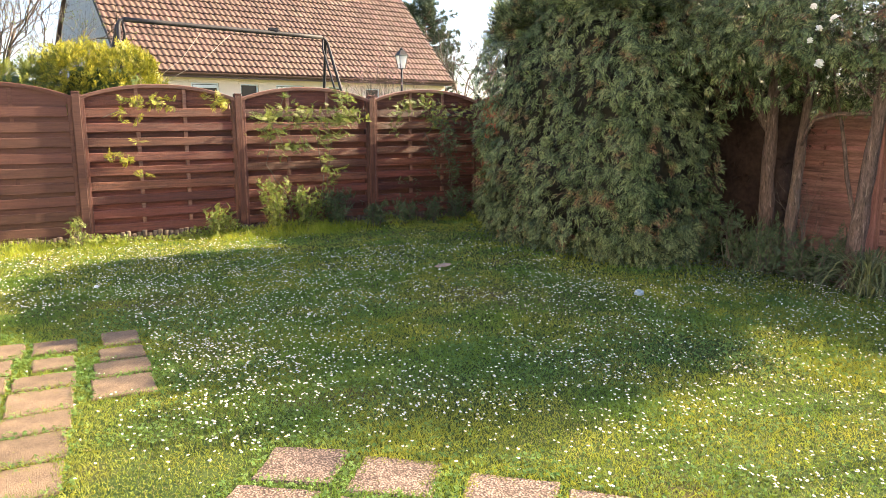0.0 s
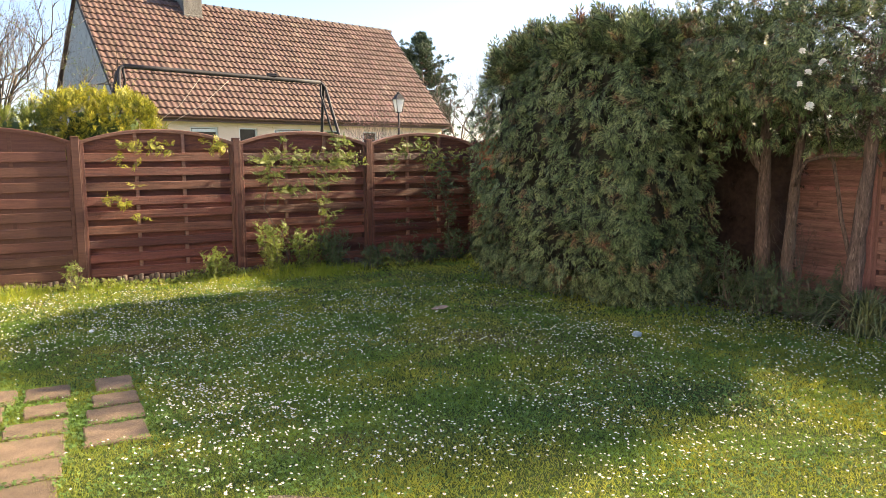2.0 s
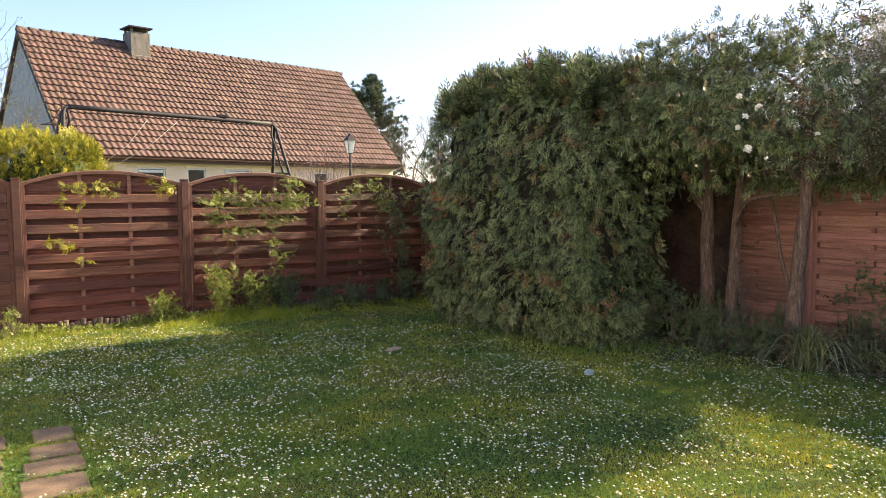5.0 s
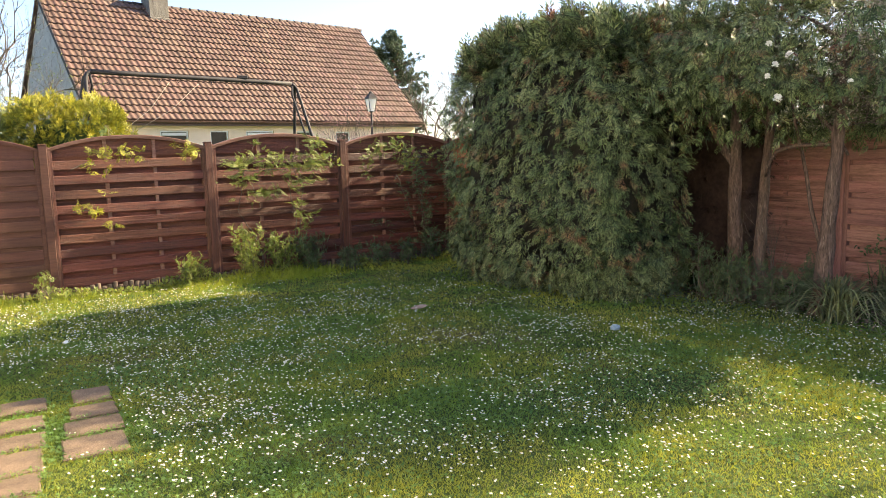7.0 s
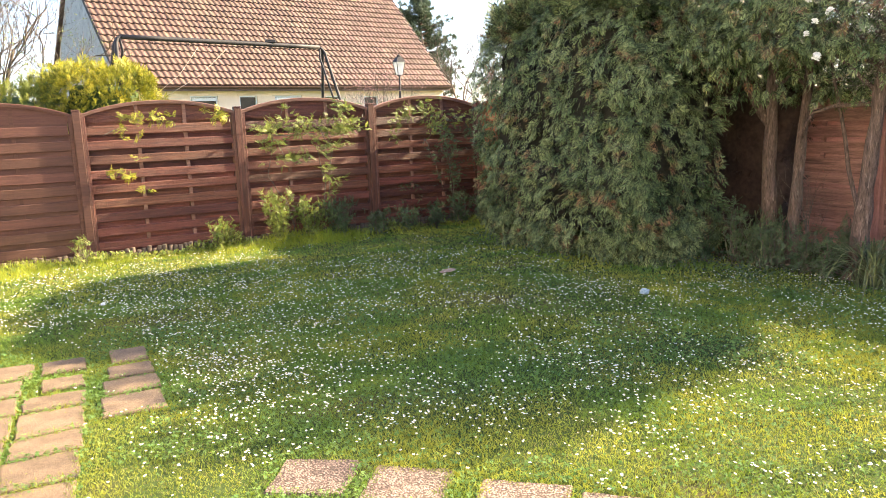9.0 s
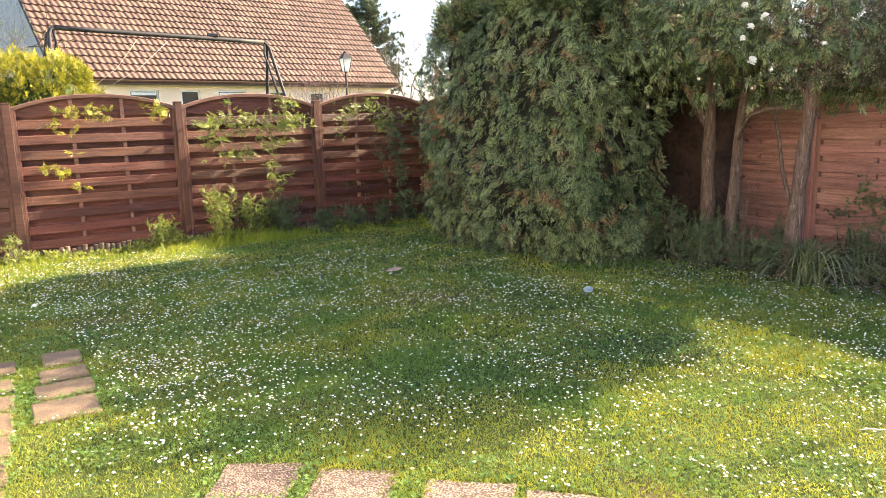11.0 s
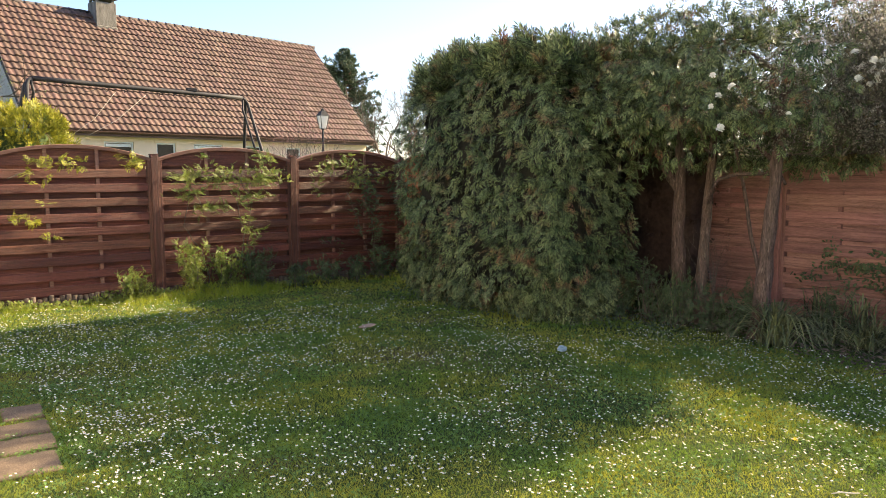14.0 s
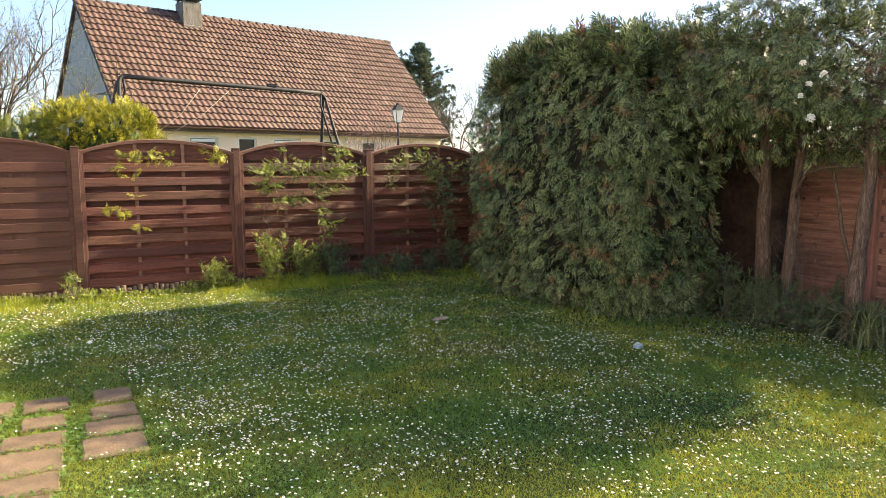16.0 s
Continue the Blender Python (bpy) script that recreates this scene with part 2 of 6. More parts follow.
def pebble_material(name, grain, low, high, gap):
    """Concrete with exposed pebbles."""
    m = material(name, (0.30, 0.21, 0.16), (0.42, 0.31, 0.25), 4, 0.85, 0.3, 80, jitter=0.08)
    n, link = m.node_tree.nodes, m.node_tree.links.new
    bsdf = n["Principled BSDF"]
    coord = n.new("ShaderNodeTexCoord")
    vor = n.new("ShaderNodeTexVoronoi")
    vor.inputs["Scale"].default_value = grain
    link(coord.outputs["Object"], vor.inputs["Vector"])
    ramp = n.new("ShaderNodeValToRGB")
    ramp.color_ramp.elements[0].color = (*low, 1)
    ramp.color_ramp.elements[1].color = (*high, 1)
    link(vor.outputs["Color"], ramp.inputs[0])
    edge = n.new("ShaderNodeMapRange")
    edge.inputs["From Min"].default_value, edge.inputs["From Max"].default_value = 0.62, 0.42
    link(vor.outputs["Distance"], edge.inputs["Value"])
    mix = n.new("ShaderNodeMix")
    mix.data_type = "RGBA"
    link(edge.outputs[0], mix.inputs[0])
    mix.inputs[6].default_value = (*gap, 1)
    link(ramp.outputs[0], mix.inputs[7])
    cloud = n.new("ShaderNodeTexNoise")
    cloud.inputs["Scale"].default_value, cloud.inputs["Detail"].default_value = 7.0, 6
    link(coord.outputs["Object"], cloud.inputs["Vector"])
    info = n.new("ShaderNodeObjectInfo")
    both = n.new("ShaderNodeMath")
    both.operation = "MULTIPLY_ADD"
    link(info.outputs["Random"], both.inputs[0])
    both.inputs[1].default_value = 0.22
    link(cloud.outputs["Fac"], both.inputs[2])
    level = n.new("ShaderNodeMapRange")
    level.inputs["From Min"].default_value, level.inputs["From Max"].default_value = 0.35, 0.85
    level.inputs["To Min"].default_value, level.inputs["To Max"].default_value = 0.62, 1.2
    link(both.outputs[0], level.inputs["Value"])
    wear = n.new("ShaderNodeHueSaturation")
    link(level.outputs[0], wear.inputs["Value"])
    link(mix.outputs[2], wear.inputs["Color"])
    link(wear.outputs[0], bsdf.inputs["Base Color"])
    bump = n.new("ShaderNodeBump")
    bump.invert = True
    bump.inputs["Strength"].default_value = 0.9
    bump.inputs["Distance"].default_value = 0.006
    link(vor.outputs["Distance"], bump.inputs["Height"])
    link(bump.outputs[0], bsdf.inputs["Normal"])
    return m


PEBBLE = pebble_material("pebble_slab", 105, (0.15, 0.09, 0.068), (0.43, 0.31, 0.245), (0.10, 0.068, 0.052))
SLAB = pebble_material("sandy_slab", 205, (0.148, 0.098, 0.062), (0.335, 0.235, 0.15), (0.145, 0.095, 0.06))


# ---- mesh helpers ----
def tri_mesh(name, verts, tris, mats, index=None, smooth=False):
    """A mesh from arrays of vertices and triangles."""
    me = bpy.data.meshes.new(name)
    verts, tris = np.asarray(verts, np.float32), np.asarray(tris, np.int32)
    me.vertices.add(len(verts))
    me.vertices.foreach_set("co", verts.ravel())
    me.loops.add(tris.size)
    me.loops.foreach_set("vertex_index", tris.ravel())
    me.polygons.add(len(tris))
    me.polygons.foreach_set("loop_start", np.arange(0, tris.size, 3, dtype=np.int32))
    if index is not None:
        me.polygons.foreach_set("material_index", np.asarray(index, np.int32))
    me.polygons.foreach_set("use_smooth", np.full(len(tris), bool(smooth)))
    for mt in (mats if isinstance(mats, (list, tuple)) else [mats]):
        me.materials.append(mt)
    me.update(calc_edges=True)
    return me


def put(name, me, parent=None, m=None, label=""):
    ob = new(name, me)
    if parent:
        ob.parent = parent
    if m is not None:
        ob.matrix_basis = m
    return tagged(ob, label)


def part(name, bm, mat, parent=None, label="", smooth=False):
    """Links a bmesh as one mesh object under a thing or part."""
    me = bpy.data.meshes.new(name)
    bm.normal_update()
    bm.to_mesh(me)
    bm.free()
    me.materials.append(mat)
    if smooth:
        for p in me.polygons:
            p.use_smooth = True
    return put(name, me, parent, None, label)


def thing(name, label, category, group="", m=None, kind=""):
    ob = new(name)
    ob.empty_display_size = 0.1
    if m is not None:
        ob.matrix_basis = m
    return tagged(ob, label, category, group, kind)


def box(bm, x0, y0, z0, x1, y1, z1, bevel=0.0):
    r = bmesh.ops.create_cube(bm, size=1, matrix=Matrix.Translation(((x0 + x1) / 2, (y0 + y1) / 2, (z0 + z1) / 2))
                              @ Matrix.Diagonal((x1 - x0, y1 - y0, z1 - z0, 1)))
    if bevel:
        edges = list({e for v in r["verts"] for e in v.link_edges})
        bmesh.ops.bevel(bm, geom=edges, offset=bevel, segments=1, affect="EDGES")
    return bm


def boxed(x0, y0, z0, x1, y1, z1, bevel=0.0):
    return box(bmesh.new(), x0, y0, z0, x1, y1, z1, bevel)


def tube_arrays(points, radii, sides=6, knobs=0.0):
    """Vertices and triangles of a tapered tube along points."""
    pts = np.asarray(points, float)
    n = len(pts)
    tang = np.gradient(pts, axis=0)
    tang /= np.linalg.norm(tang, axis=1)[:, None] + 1e-9
    ref = np.array((0.31, 0.95, 0.05)) if abs(tang[0][2]) > 0.8 else np.array((0.0, 0.0, 1.0))
    V, F = [], []
    for i in range(n):
        a = np.cross(tang[i], ref)
        a /= np.linalg.norm(a) + 1e-9
        b = np.cross(tang[i], a)
        for k in range(sides):
            w = 2 * math.pi * k / sides
            r = radii[i] * (1 + knobs * math.sin(5.1 * k + 2.3 * i))
            V.append(pts[i] + r * (math.cos(w) * a + math.sin(w) * b))
    for i in range(n - 1):
        for k in range(sides):
            p, q = i * sides + k, i * sides + (k + 1) % sides
            F += [(p, q, q + sides), (p, q + sides, p + sides)]
    V += [pts[0], pts[-1]]
    for k in range(sides):
        F.append((n * sides, (k + 1) % sides, k))
        F.append((n * sides + 1, (n - 1) * sides + k, (n - 1) * sides + (k + 1) % sides))
    return np.array(V), np.array(F)


class Soup:
    """Collects many small pieces into one mesh."""

    def __init__(self):
        self.v, self.f, self.i, self.n = [], [], [], 0

    def add(self, v, f, index=0):
        self.v.append(np.asarray(v, float))
        self.f.append(np.asarray(f) + self.n)
        self.i.append(np.full(len(f), index))
        self.n += len(v)
        return self

    def scatter(self, v, f, mats, locs, index=0):
        """Copies the piece (v, f) with 3x3 matrices and places."""
        k, n = len(v), len(locs)
        if not n:
            return self
        big = np.einsum("nij,kj->nki", mats, v) + np.asarray(locs)[:, None, :]
        faces = (np.asarray(f)[None] + (np.arange(n) * k)[:, None, None]).reshape(-1, 3)
        return self.add(big.reshape(-1, 3), faces, index)

    def mesh(self, name, mats, smooth=False):
        return tri_mesh(name, np.concatenate(self.v), np.concatenate(self.f), mats, np.concatenate(self.i), smooth)


def tube(name, points, radii, mat, parent=None, sides=6, label="", knobs=0.0):
    v, f = tube_arrays(points, radii, sides, knobs)
    return put(name, tri_mesh(name, v, f, mat, None, True), parent, None, label)


def unit(a):
    return a / (np.linalg.norm(a, axis=-1, keepdims=True) + 1e-9)


def frames(y_dir, z_hint, size):
    """Rotation matrices whose y axis follows y_dir and whose z axis leans to z_hint, scaled by size."""
    y = unit(y_dir)
    x = unit(np.cross(y, z_hint))
    z = np.cross(x, y)
    return np.stack((x, y, z), -1) * np.asarray(size)[:, None, None]


def fan_piece(fingers=5, spread=0.95):
    """A hand-like spray one unit long: drooping pointed fingers from one base."""
    V, F = [(-0.075, 0.0, 0.0), (0.075, 0.0, 0.0)], []
    for i in range(fingers):
        a = spread * (i / (fingers - 1) - 0.5)
        r = (0.55, 0.9, 1.0, 0.6, 0.8)[i % 5]
        V.append((math.sin(a) * r, math.cos(a) * r, -0.3 * r * r + 0.10 * (i % 2)))
        F.append((0, 1, len(V) - 1))
    return np.array(V), np.array(F)


FAN = fan_piece()


def conifer_spray(seed, pairs=3, width=0.55, droop=0.28):
    """A flat fern-like spray one unit long: inner blades first, then the outer, brighter ones."""
    r = random.Random(seed)
    inner, outer = ([], []), ([], [])

    def blade(kind, base, d, length, w, slim=False):
        V, F = kind
        d = np.array(d) / np.linalg.norm(d)
        side = np.array((d[1], -d[0], 0.0)) * w / 2
        k, base = len(V), np.array(base)
        mid = base + d * length * 0.4
        for p in ((base - side, base + side, base + d * length) if slim else (base, mid - side, mid + side, base + d * length)):
            V.append((p[0], p[1], p[2] - droop * (p[1] ** 2 + 0.7 * p[0] ** 2)))
        F.extend([(k, k + 1, k + 2)] if slim else [(k, k + 2, k + 1), (k + 1, k + 2, k + 3)])

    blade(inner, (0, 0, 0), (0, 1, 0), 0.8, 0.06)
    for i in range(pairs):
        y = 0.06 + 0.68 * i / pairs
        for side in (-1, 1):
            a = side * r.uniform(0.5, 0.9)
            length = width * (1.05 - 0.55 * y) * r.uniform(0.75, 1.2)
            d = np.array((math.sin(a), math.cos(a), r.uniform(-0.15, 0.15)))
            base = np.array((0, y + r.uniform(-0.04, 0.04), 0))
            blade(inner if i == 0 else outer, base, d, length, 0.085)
            b = a + side * r.uniform(0.4, 0.7)
            blade(outer, base + d * length * 0.35, (math.sin(b), math.cos(b), 0.1), length * 0.5, 0.06, True)
            b = a - side * r.uniform(0.3, 0.5)
            blade(outer, base + d * length * 0.5, (math.sin(b), math.cos(b), 0.0), length * 0.42, 0.055, True)
    blade(outer, (0, 0.65, 0), (r.uniform(-0.2, 0.2), 1, 0), 0.36, 0.085)
    return [(np.array(v), np.array(f)) for v, f in (inner, outer)]


SPRAYS = [conifer_spray(k, 3 + k % 2, 0.46 + 0.04 * k) for k in range(4)]


def leaf_spray_piece(pairs=4):
    """A twig one unit long with pointed leaves in pairs and one at its tip."""
    V, F = [], []

    def leaf(base, d, size):
        k = len(V)
        d = np.array(d) / np.linalg.norm(d)
        n = np.array((d[1], -d[0], 0.0))
        for u, w, z in ((0.0, 0.0, 0), (0.4, -0.24, 0.04), (0.4, 0.24, 0.04), (1.0, 0.0, -0.1)):
            V.append(tuple(np.array(base) + d * u * size + n * w * size + np.array((0, 0, z * size))))
        F.extend([(k, k + 2, k + 1), (k + 1, k + 2, k + 3)])

    for i in range(pairs):
        y = 0.15 + 0.7 * i / pairs
        for side in (-1, 1):
            leaf((0, y + 0.06 * side, 0), (side * 0.8, 0.55, 0.15), 0.30 - 0.03 * i)
    leaf((0, 0.8, 0), (0.05, 1.0, 0.0), 0.28)
    k = len(V)
    V.extend([(-0.012, 0, 0), (0.012, 0, 0), (0, 0.85, 0.0)])
    F.append((k, k + 1, k + 2))
    return np.array(V), np.array(F)


LEAF_SPRAY = leaf_spray_piece()
LEAF_FLAT = (np.array([(0, 0, 0), (-0.28, 0.5, 0.05), (0.28, 0.5, 0.05), (0, 1, -0.06)]), np.array([(0, 2, 1), (1, 2, 3)]))
LEAF_PIECE = (np.array([(0, 0, 0), (-0.26, 0.35, 0.05), (0.26, 0.35, 0.05), (-0.2, 0.72, 0.0), (0.2, 0.72, 0.0), (0, 1, -0.08)]),
              np.array([(0, 2, 1), (1, 2, 4), (1, 4, 3), (3, 4, 5)]))


def wobble(p, scale, seed=0.0):
    """Smooth noise at many points."""
    q = np.asarray(p) * scale + seed
    return np.array([noise.noise(Vector(a)) for a in q])


def rand_unit(n):
    return unit(rng.normal(size=(n, 3)))


def shell_points(centre, radii, n, power=4.0, rough=0.12, seed=0.0, depth=0.2):
    """Points on and just under a rounded, uneven block, with outward directions."""
    d = rng.uniform(-1, 1, (n, 3))
    face = rng.integers(0, 3, n)
    d[np.arange(n), face] = np.sign(d[np.arange(n), face])
    r = np.sum(np.abs(d) ** power, axis=1) ** (-1 / power)
    p = d * r[:, None]
    out = unit(np.sign(p) * np.abs(p) ** (power - 1) / np.asarray(radii))
    w = p * np.asarray(radii) + np.asarray(centre)
    bumps = wobble(w, 1.7, seed) * rough + wobble(w, 4.5, seed + 9) * rough * 0.6
    w = w + out * (bumps - rng.uniform(0, 1, n) ** 1.5 * depth)[:, None]
    return w, out


def core_mesh(name, centre, radii, mat, power=4.0, shrink=0.25, rough=0.12, seed=0.0):
    """A solid core whose dark colour stands in for the shade inside a hedge."""
    bm = bmesh.new()
    bmesh.ops.create_icosphere(bm, subdivisions=4, radius=1)
    radii = np.asarray(radii) - shrink
    for v in bm.verts:
        d = np.array(v.co)
        d = d / (np.sum(np.abs(d) ** power) ** (1 / power))
        q = d * radii + np.asarray(centre)
        v.co = Vector(q) + Vector(d) * rough * noise.noise(Vector(q * 2.2 + seed))
    me = bpy.data.meshes.new(name)
    bm.to_mesh(me)
    bm.free()
    me.materials.append(mat)
    return me


# ---- ground ----
def ground_height(x, y):
    return 0.02 * math.sin(0.9 * x + 0.4) * math.sin(0.8 * y) if 0 < y < 9.4 and x < 8 else 0.0


def build_ground():
    bm = bmesh.new()
    xs = [-2500, -400, -60, -12] + [-4 + 0.5 * i for i in range(27)] + [14, 60, 400, 2500]
    ys = [-2500, -400, -60, -8] + [-2 + 0.5 * i for i in range(25)] + [14, 60, 400, 2500]
    grid = [[bm.verts.new((x, y, ground_height(x, y) - 0.015)) for x in xs] for y in ys]
    for j in range(len(ys) - 1):
        for i in range(len(xs) - 1):
            bm.faces.new((grid[j][i], grid[j][i + 1], grid[j + 1][i + 1], grid[j + 1][i]))
    g = part("ground", bm, SOIL, None, "", True)
    return tagged(g, "lawn soil with moss and worn bare patches", "ground", kind="structure")


ground = build_ground()

# paving: corners in plan, x0, y0, x1, y1, skew in degrees
LEFT_SLABS = [(0.60, 5.08, 0.83, 5.36), (0.55, 4.74, 0.82, 4.98), (0.49, 4.43, 0.81, 4.68), (0.45, 4.05, 0.78, 4.37),
              (0.17, 5.08, 0.44, 5.35), (0.16, 4.72, 0.40, 4.95), (0.05, 4.38, 0.38, 4.62), (0.02, 4.00, 0.35, 4.34),
              (-0.02, 3.72, 0.32, 3.97), (-0.05, 3.37, 0.28, 3.69), (-0.09, 3.02, 0.24, 3.34),
              (-0.19, 5.08, 0.12, 5.40), (-0.26, 4.75, 0.05, 5.03), (-0.32, 4.41, 0.02, 4.69), (-0.34, 4.04, -0.01, 4.37),
              (-0.38, 3.74, -0.05, 4.00), (-0.42, 3.38, -0.08, 3.70)]
RIGHT_SLABS = [((1.18, 2.73), 0.36, 0.33, -37), ((1.50, 2.42), 0.37, 0.33, -40), ((1.82, 2.03), 0.39, 0.34, -44),
               ((0.92, 2.44), 0.38, 0.35, -38), ((2.09, 1.70), 0.37, 0.35, -46), ((1.25, 2.13), 0.37, 0.34, -41)]


def slab_mesh(w, d, mat, seed):
    """A worn slab with uneven, rounded edges; its top is at z = 0."""
    bm = bmesh.new()
    r = random.Random(seed)
    loop = []
    for a, b, n in (((-w, -d), (w, -d), 5), ((w, -d), (w, d), 5), ((w, d), (-w, d), 5), ((-w, d), (-w, -d), 5)):
        for i in range(n):
            t = i / n
            loop.append(((a[0] + (b[0] - a[0]) * t) / 2 + r.uniform(-0.006, 0.006), (a[1] + (b[1] - a[1]) * t) / 2 + r.uniform(-0.006, 0.006)))
    rings = []
    for inset, z in ((0, -0.05), (0, -0.008), (0.008, 0.0)):
        rings.append([bm.verts.new((x * (1 - inset * 2 / w), y * (1 - inset * 2 / d), z)) for x, y in loop])
    for lo, hi in zip(rings, rings[1:]):
        for i in range(len(loop)):
            j = (i + 1) % len(loop)
            bm.faces.new((lo[i], lo[j], hi[j], hi[i]))
    bm.faces.new(rings[-1])
    me = bpy.data.meshes.new("paving_slab")
    bm.to_mesh(me)
    bm.free()
    me.materials.append(mat)
    return me


garden_path = thing("pavement_path", "sandy concrete slab path with grass in the joints", "path", kind="structure")
for k, (x0, y0, x1, y1) in enumerate(LEFT_SLABS):
    put("paving_slab", slab_mesh(x1 - x0 + 0.005, y1 - y0 + 0.01, SLAB, k), garden_path,
        pose((x0 + x1) / 2, (y0 + y1) / 2, 0.003, random.uniform(-1, 1), random.uniform(-1, 1), random.uniform(-5, -1)))
pebble_path = thing("pavement_pebble", "exposed pebble slabs sunk into the lawn", "path", kind="structure")
for k, ((x, y), w, d, a) in enumerate(RIGHT_SLABS):
    put("paving_slab", slab_mesh(w, d, PEBBLE, 40 + k), pebble_path, pose(x, y, 0.010, random.uniform(-1, 1), random.uniform(-1, 1), a))


def on_slab(x, y, grow=0.0):
    hit = np.zeros(len(x), bool)
    for x0, y0, x1, y1 in LEFT_SLABS:
        hit |= (x > x0 - grow) & (x < x1 + grow) & (y > y0 + 0.02 - grow) & (y < y1 - 0.02 + grow)
    for (cx, cy), w, d, a in RIGHT_SLABS:
        c, s = math.cos(radians(a)), math.sin(radians(a))
        u, v = (x - cx) * c + (y - cy) * s, -(x - cx) * s + (y - cy) * c
        hit |= (abs(u) < w / 2 + grow) & (abs(v) < d / 2 + grow)
    return hit


def fractal(x, y, scale, seed):
    """Cheap smooth noise in plan, about -1 to 1, for many points."""
    v = np.zeros(len(x))
    r = np.random.default_rng(seed)
    for k in range(5):
        a, p, q = r.uniform(0, 6.28), r.uniform(0, 6.28), r.uniform(0, 6.28)
        f = scale * (1.0 + 0.8 * k)
        v += np.sin(f * (x * math.cos(a) + y * math.sin(a)) + p) * np.sin(f * 0.8 * (y * math.cos(a) - x * math.sin(a)) + q) / (1 + 0.5 * k)
    return v / 1.8


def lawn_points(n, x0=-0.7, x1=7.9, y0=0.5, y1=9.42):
    """Places on the lawn, denser towards the camera."""
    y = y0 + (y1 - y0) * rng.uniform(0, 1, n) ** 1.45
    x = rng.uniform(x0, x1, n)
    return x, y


def heights(x, y):
    return 0.02 * np.sin(0.9 * x + 0.4) * np.sin(0.8 * y) * ((y > 0) & (y < 9.4) & (x < 8)) - 0.012


BLADE = (np.array([(-0.5, 0, 0), (0.5, 0, 0), (0.0, 1, 0.0)]), np.array([(0, 1, 2)]))
BENT = (np.array([(-0.5, 0, 0), (0.5, 0, 0), (-0.36, 0.55, 0.05), (0.36, 0.55, 0.05), (0, 1, 0.30)]), np.array([(0, 1, 3), (0, 3, 2), (2, 3, 4)]))


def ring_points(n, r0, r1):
    """Places in the camera's view wedge between two distances, thinning out to both sides."""
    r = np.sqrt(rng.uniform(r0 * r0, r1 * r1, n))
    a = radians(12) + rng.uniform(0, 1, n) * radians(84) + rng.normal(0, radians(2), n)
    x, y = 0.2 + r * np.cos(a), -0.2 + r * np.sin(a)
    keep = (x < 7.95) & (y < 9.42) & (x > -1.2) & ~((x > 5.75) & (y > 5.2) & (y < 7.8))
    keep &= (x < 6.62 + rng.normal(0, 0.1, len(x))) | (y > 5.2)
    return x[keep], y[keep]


def worn(x, y):
    """Thin, dry patches in the middle of the lawn."""
    return 0.9 * np.exp(-((x - 3.7) ** 2 / 0.9 + (y - 4.7) ** 2 / 0.5)) + 0.6 * np.exp(-((x - 4.2) ** 2 / 0.15 + (y - 3.9) ** 2 / 0.06))


def sow(x, y, length, wide, piece, tilt=0.8):
    m = len(x)
    lean = rng.normal(0, tilt, (m, 3))
    lean[:, 2] = 1.0
    size = rng.uniform(*length, m) * (1.0 + 0.3 * fractal(x, y, 1.6, 3))
    rot = frames(lean, rand_unit(m), np.ones(m)) * np.stack((wide * rng.uniform(0.7, 1.4, m), size, size), -1)[:, None, :]
    return piece, rot, np.stack((x, y, heights(x, y)), -1)


def trefoil():
    """A clover leaf one unit across: three rounded leaflets, slightly cupped."""
    V, F = [(0, 0, 0)], []
    for i in range(3):
        a = 2 * math.pi * i / 3
        k = len(V)
        for u, w, z in ((0.28, -0.24, 0.08), (0.28, 0.24, 0.08), (0.52, 0.0, 0.03)):
            V.append((u * math.cos(a) - w * math.sin(a), u * math.sin(a) + w * math.cos(a), z))
        F += [(0, k, k + 1), (k, k + 2, k + 1)]
    return np.array(V), np.array(F)


TREFOIL = trefoil()


def lay_clover(soup, x, y, size):
    m = len(x)
    up = unit(rng.normal(0, 0.42, (m, 3)) + np.array((0, 0, 1.0)))
    side = unit(np.cross(up, rand_unit(m)))
    rot = np.stack((side, np.cross(up, side), up), -1) * rng.uniform(*size, m)[:, None, None]
    soup.scatter(*TREFOIL, rot, np.stack((x, y, heights(x, y) + rng.uniform(0.008, 0.032, m)), -1))


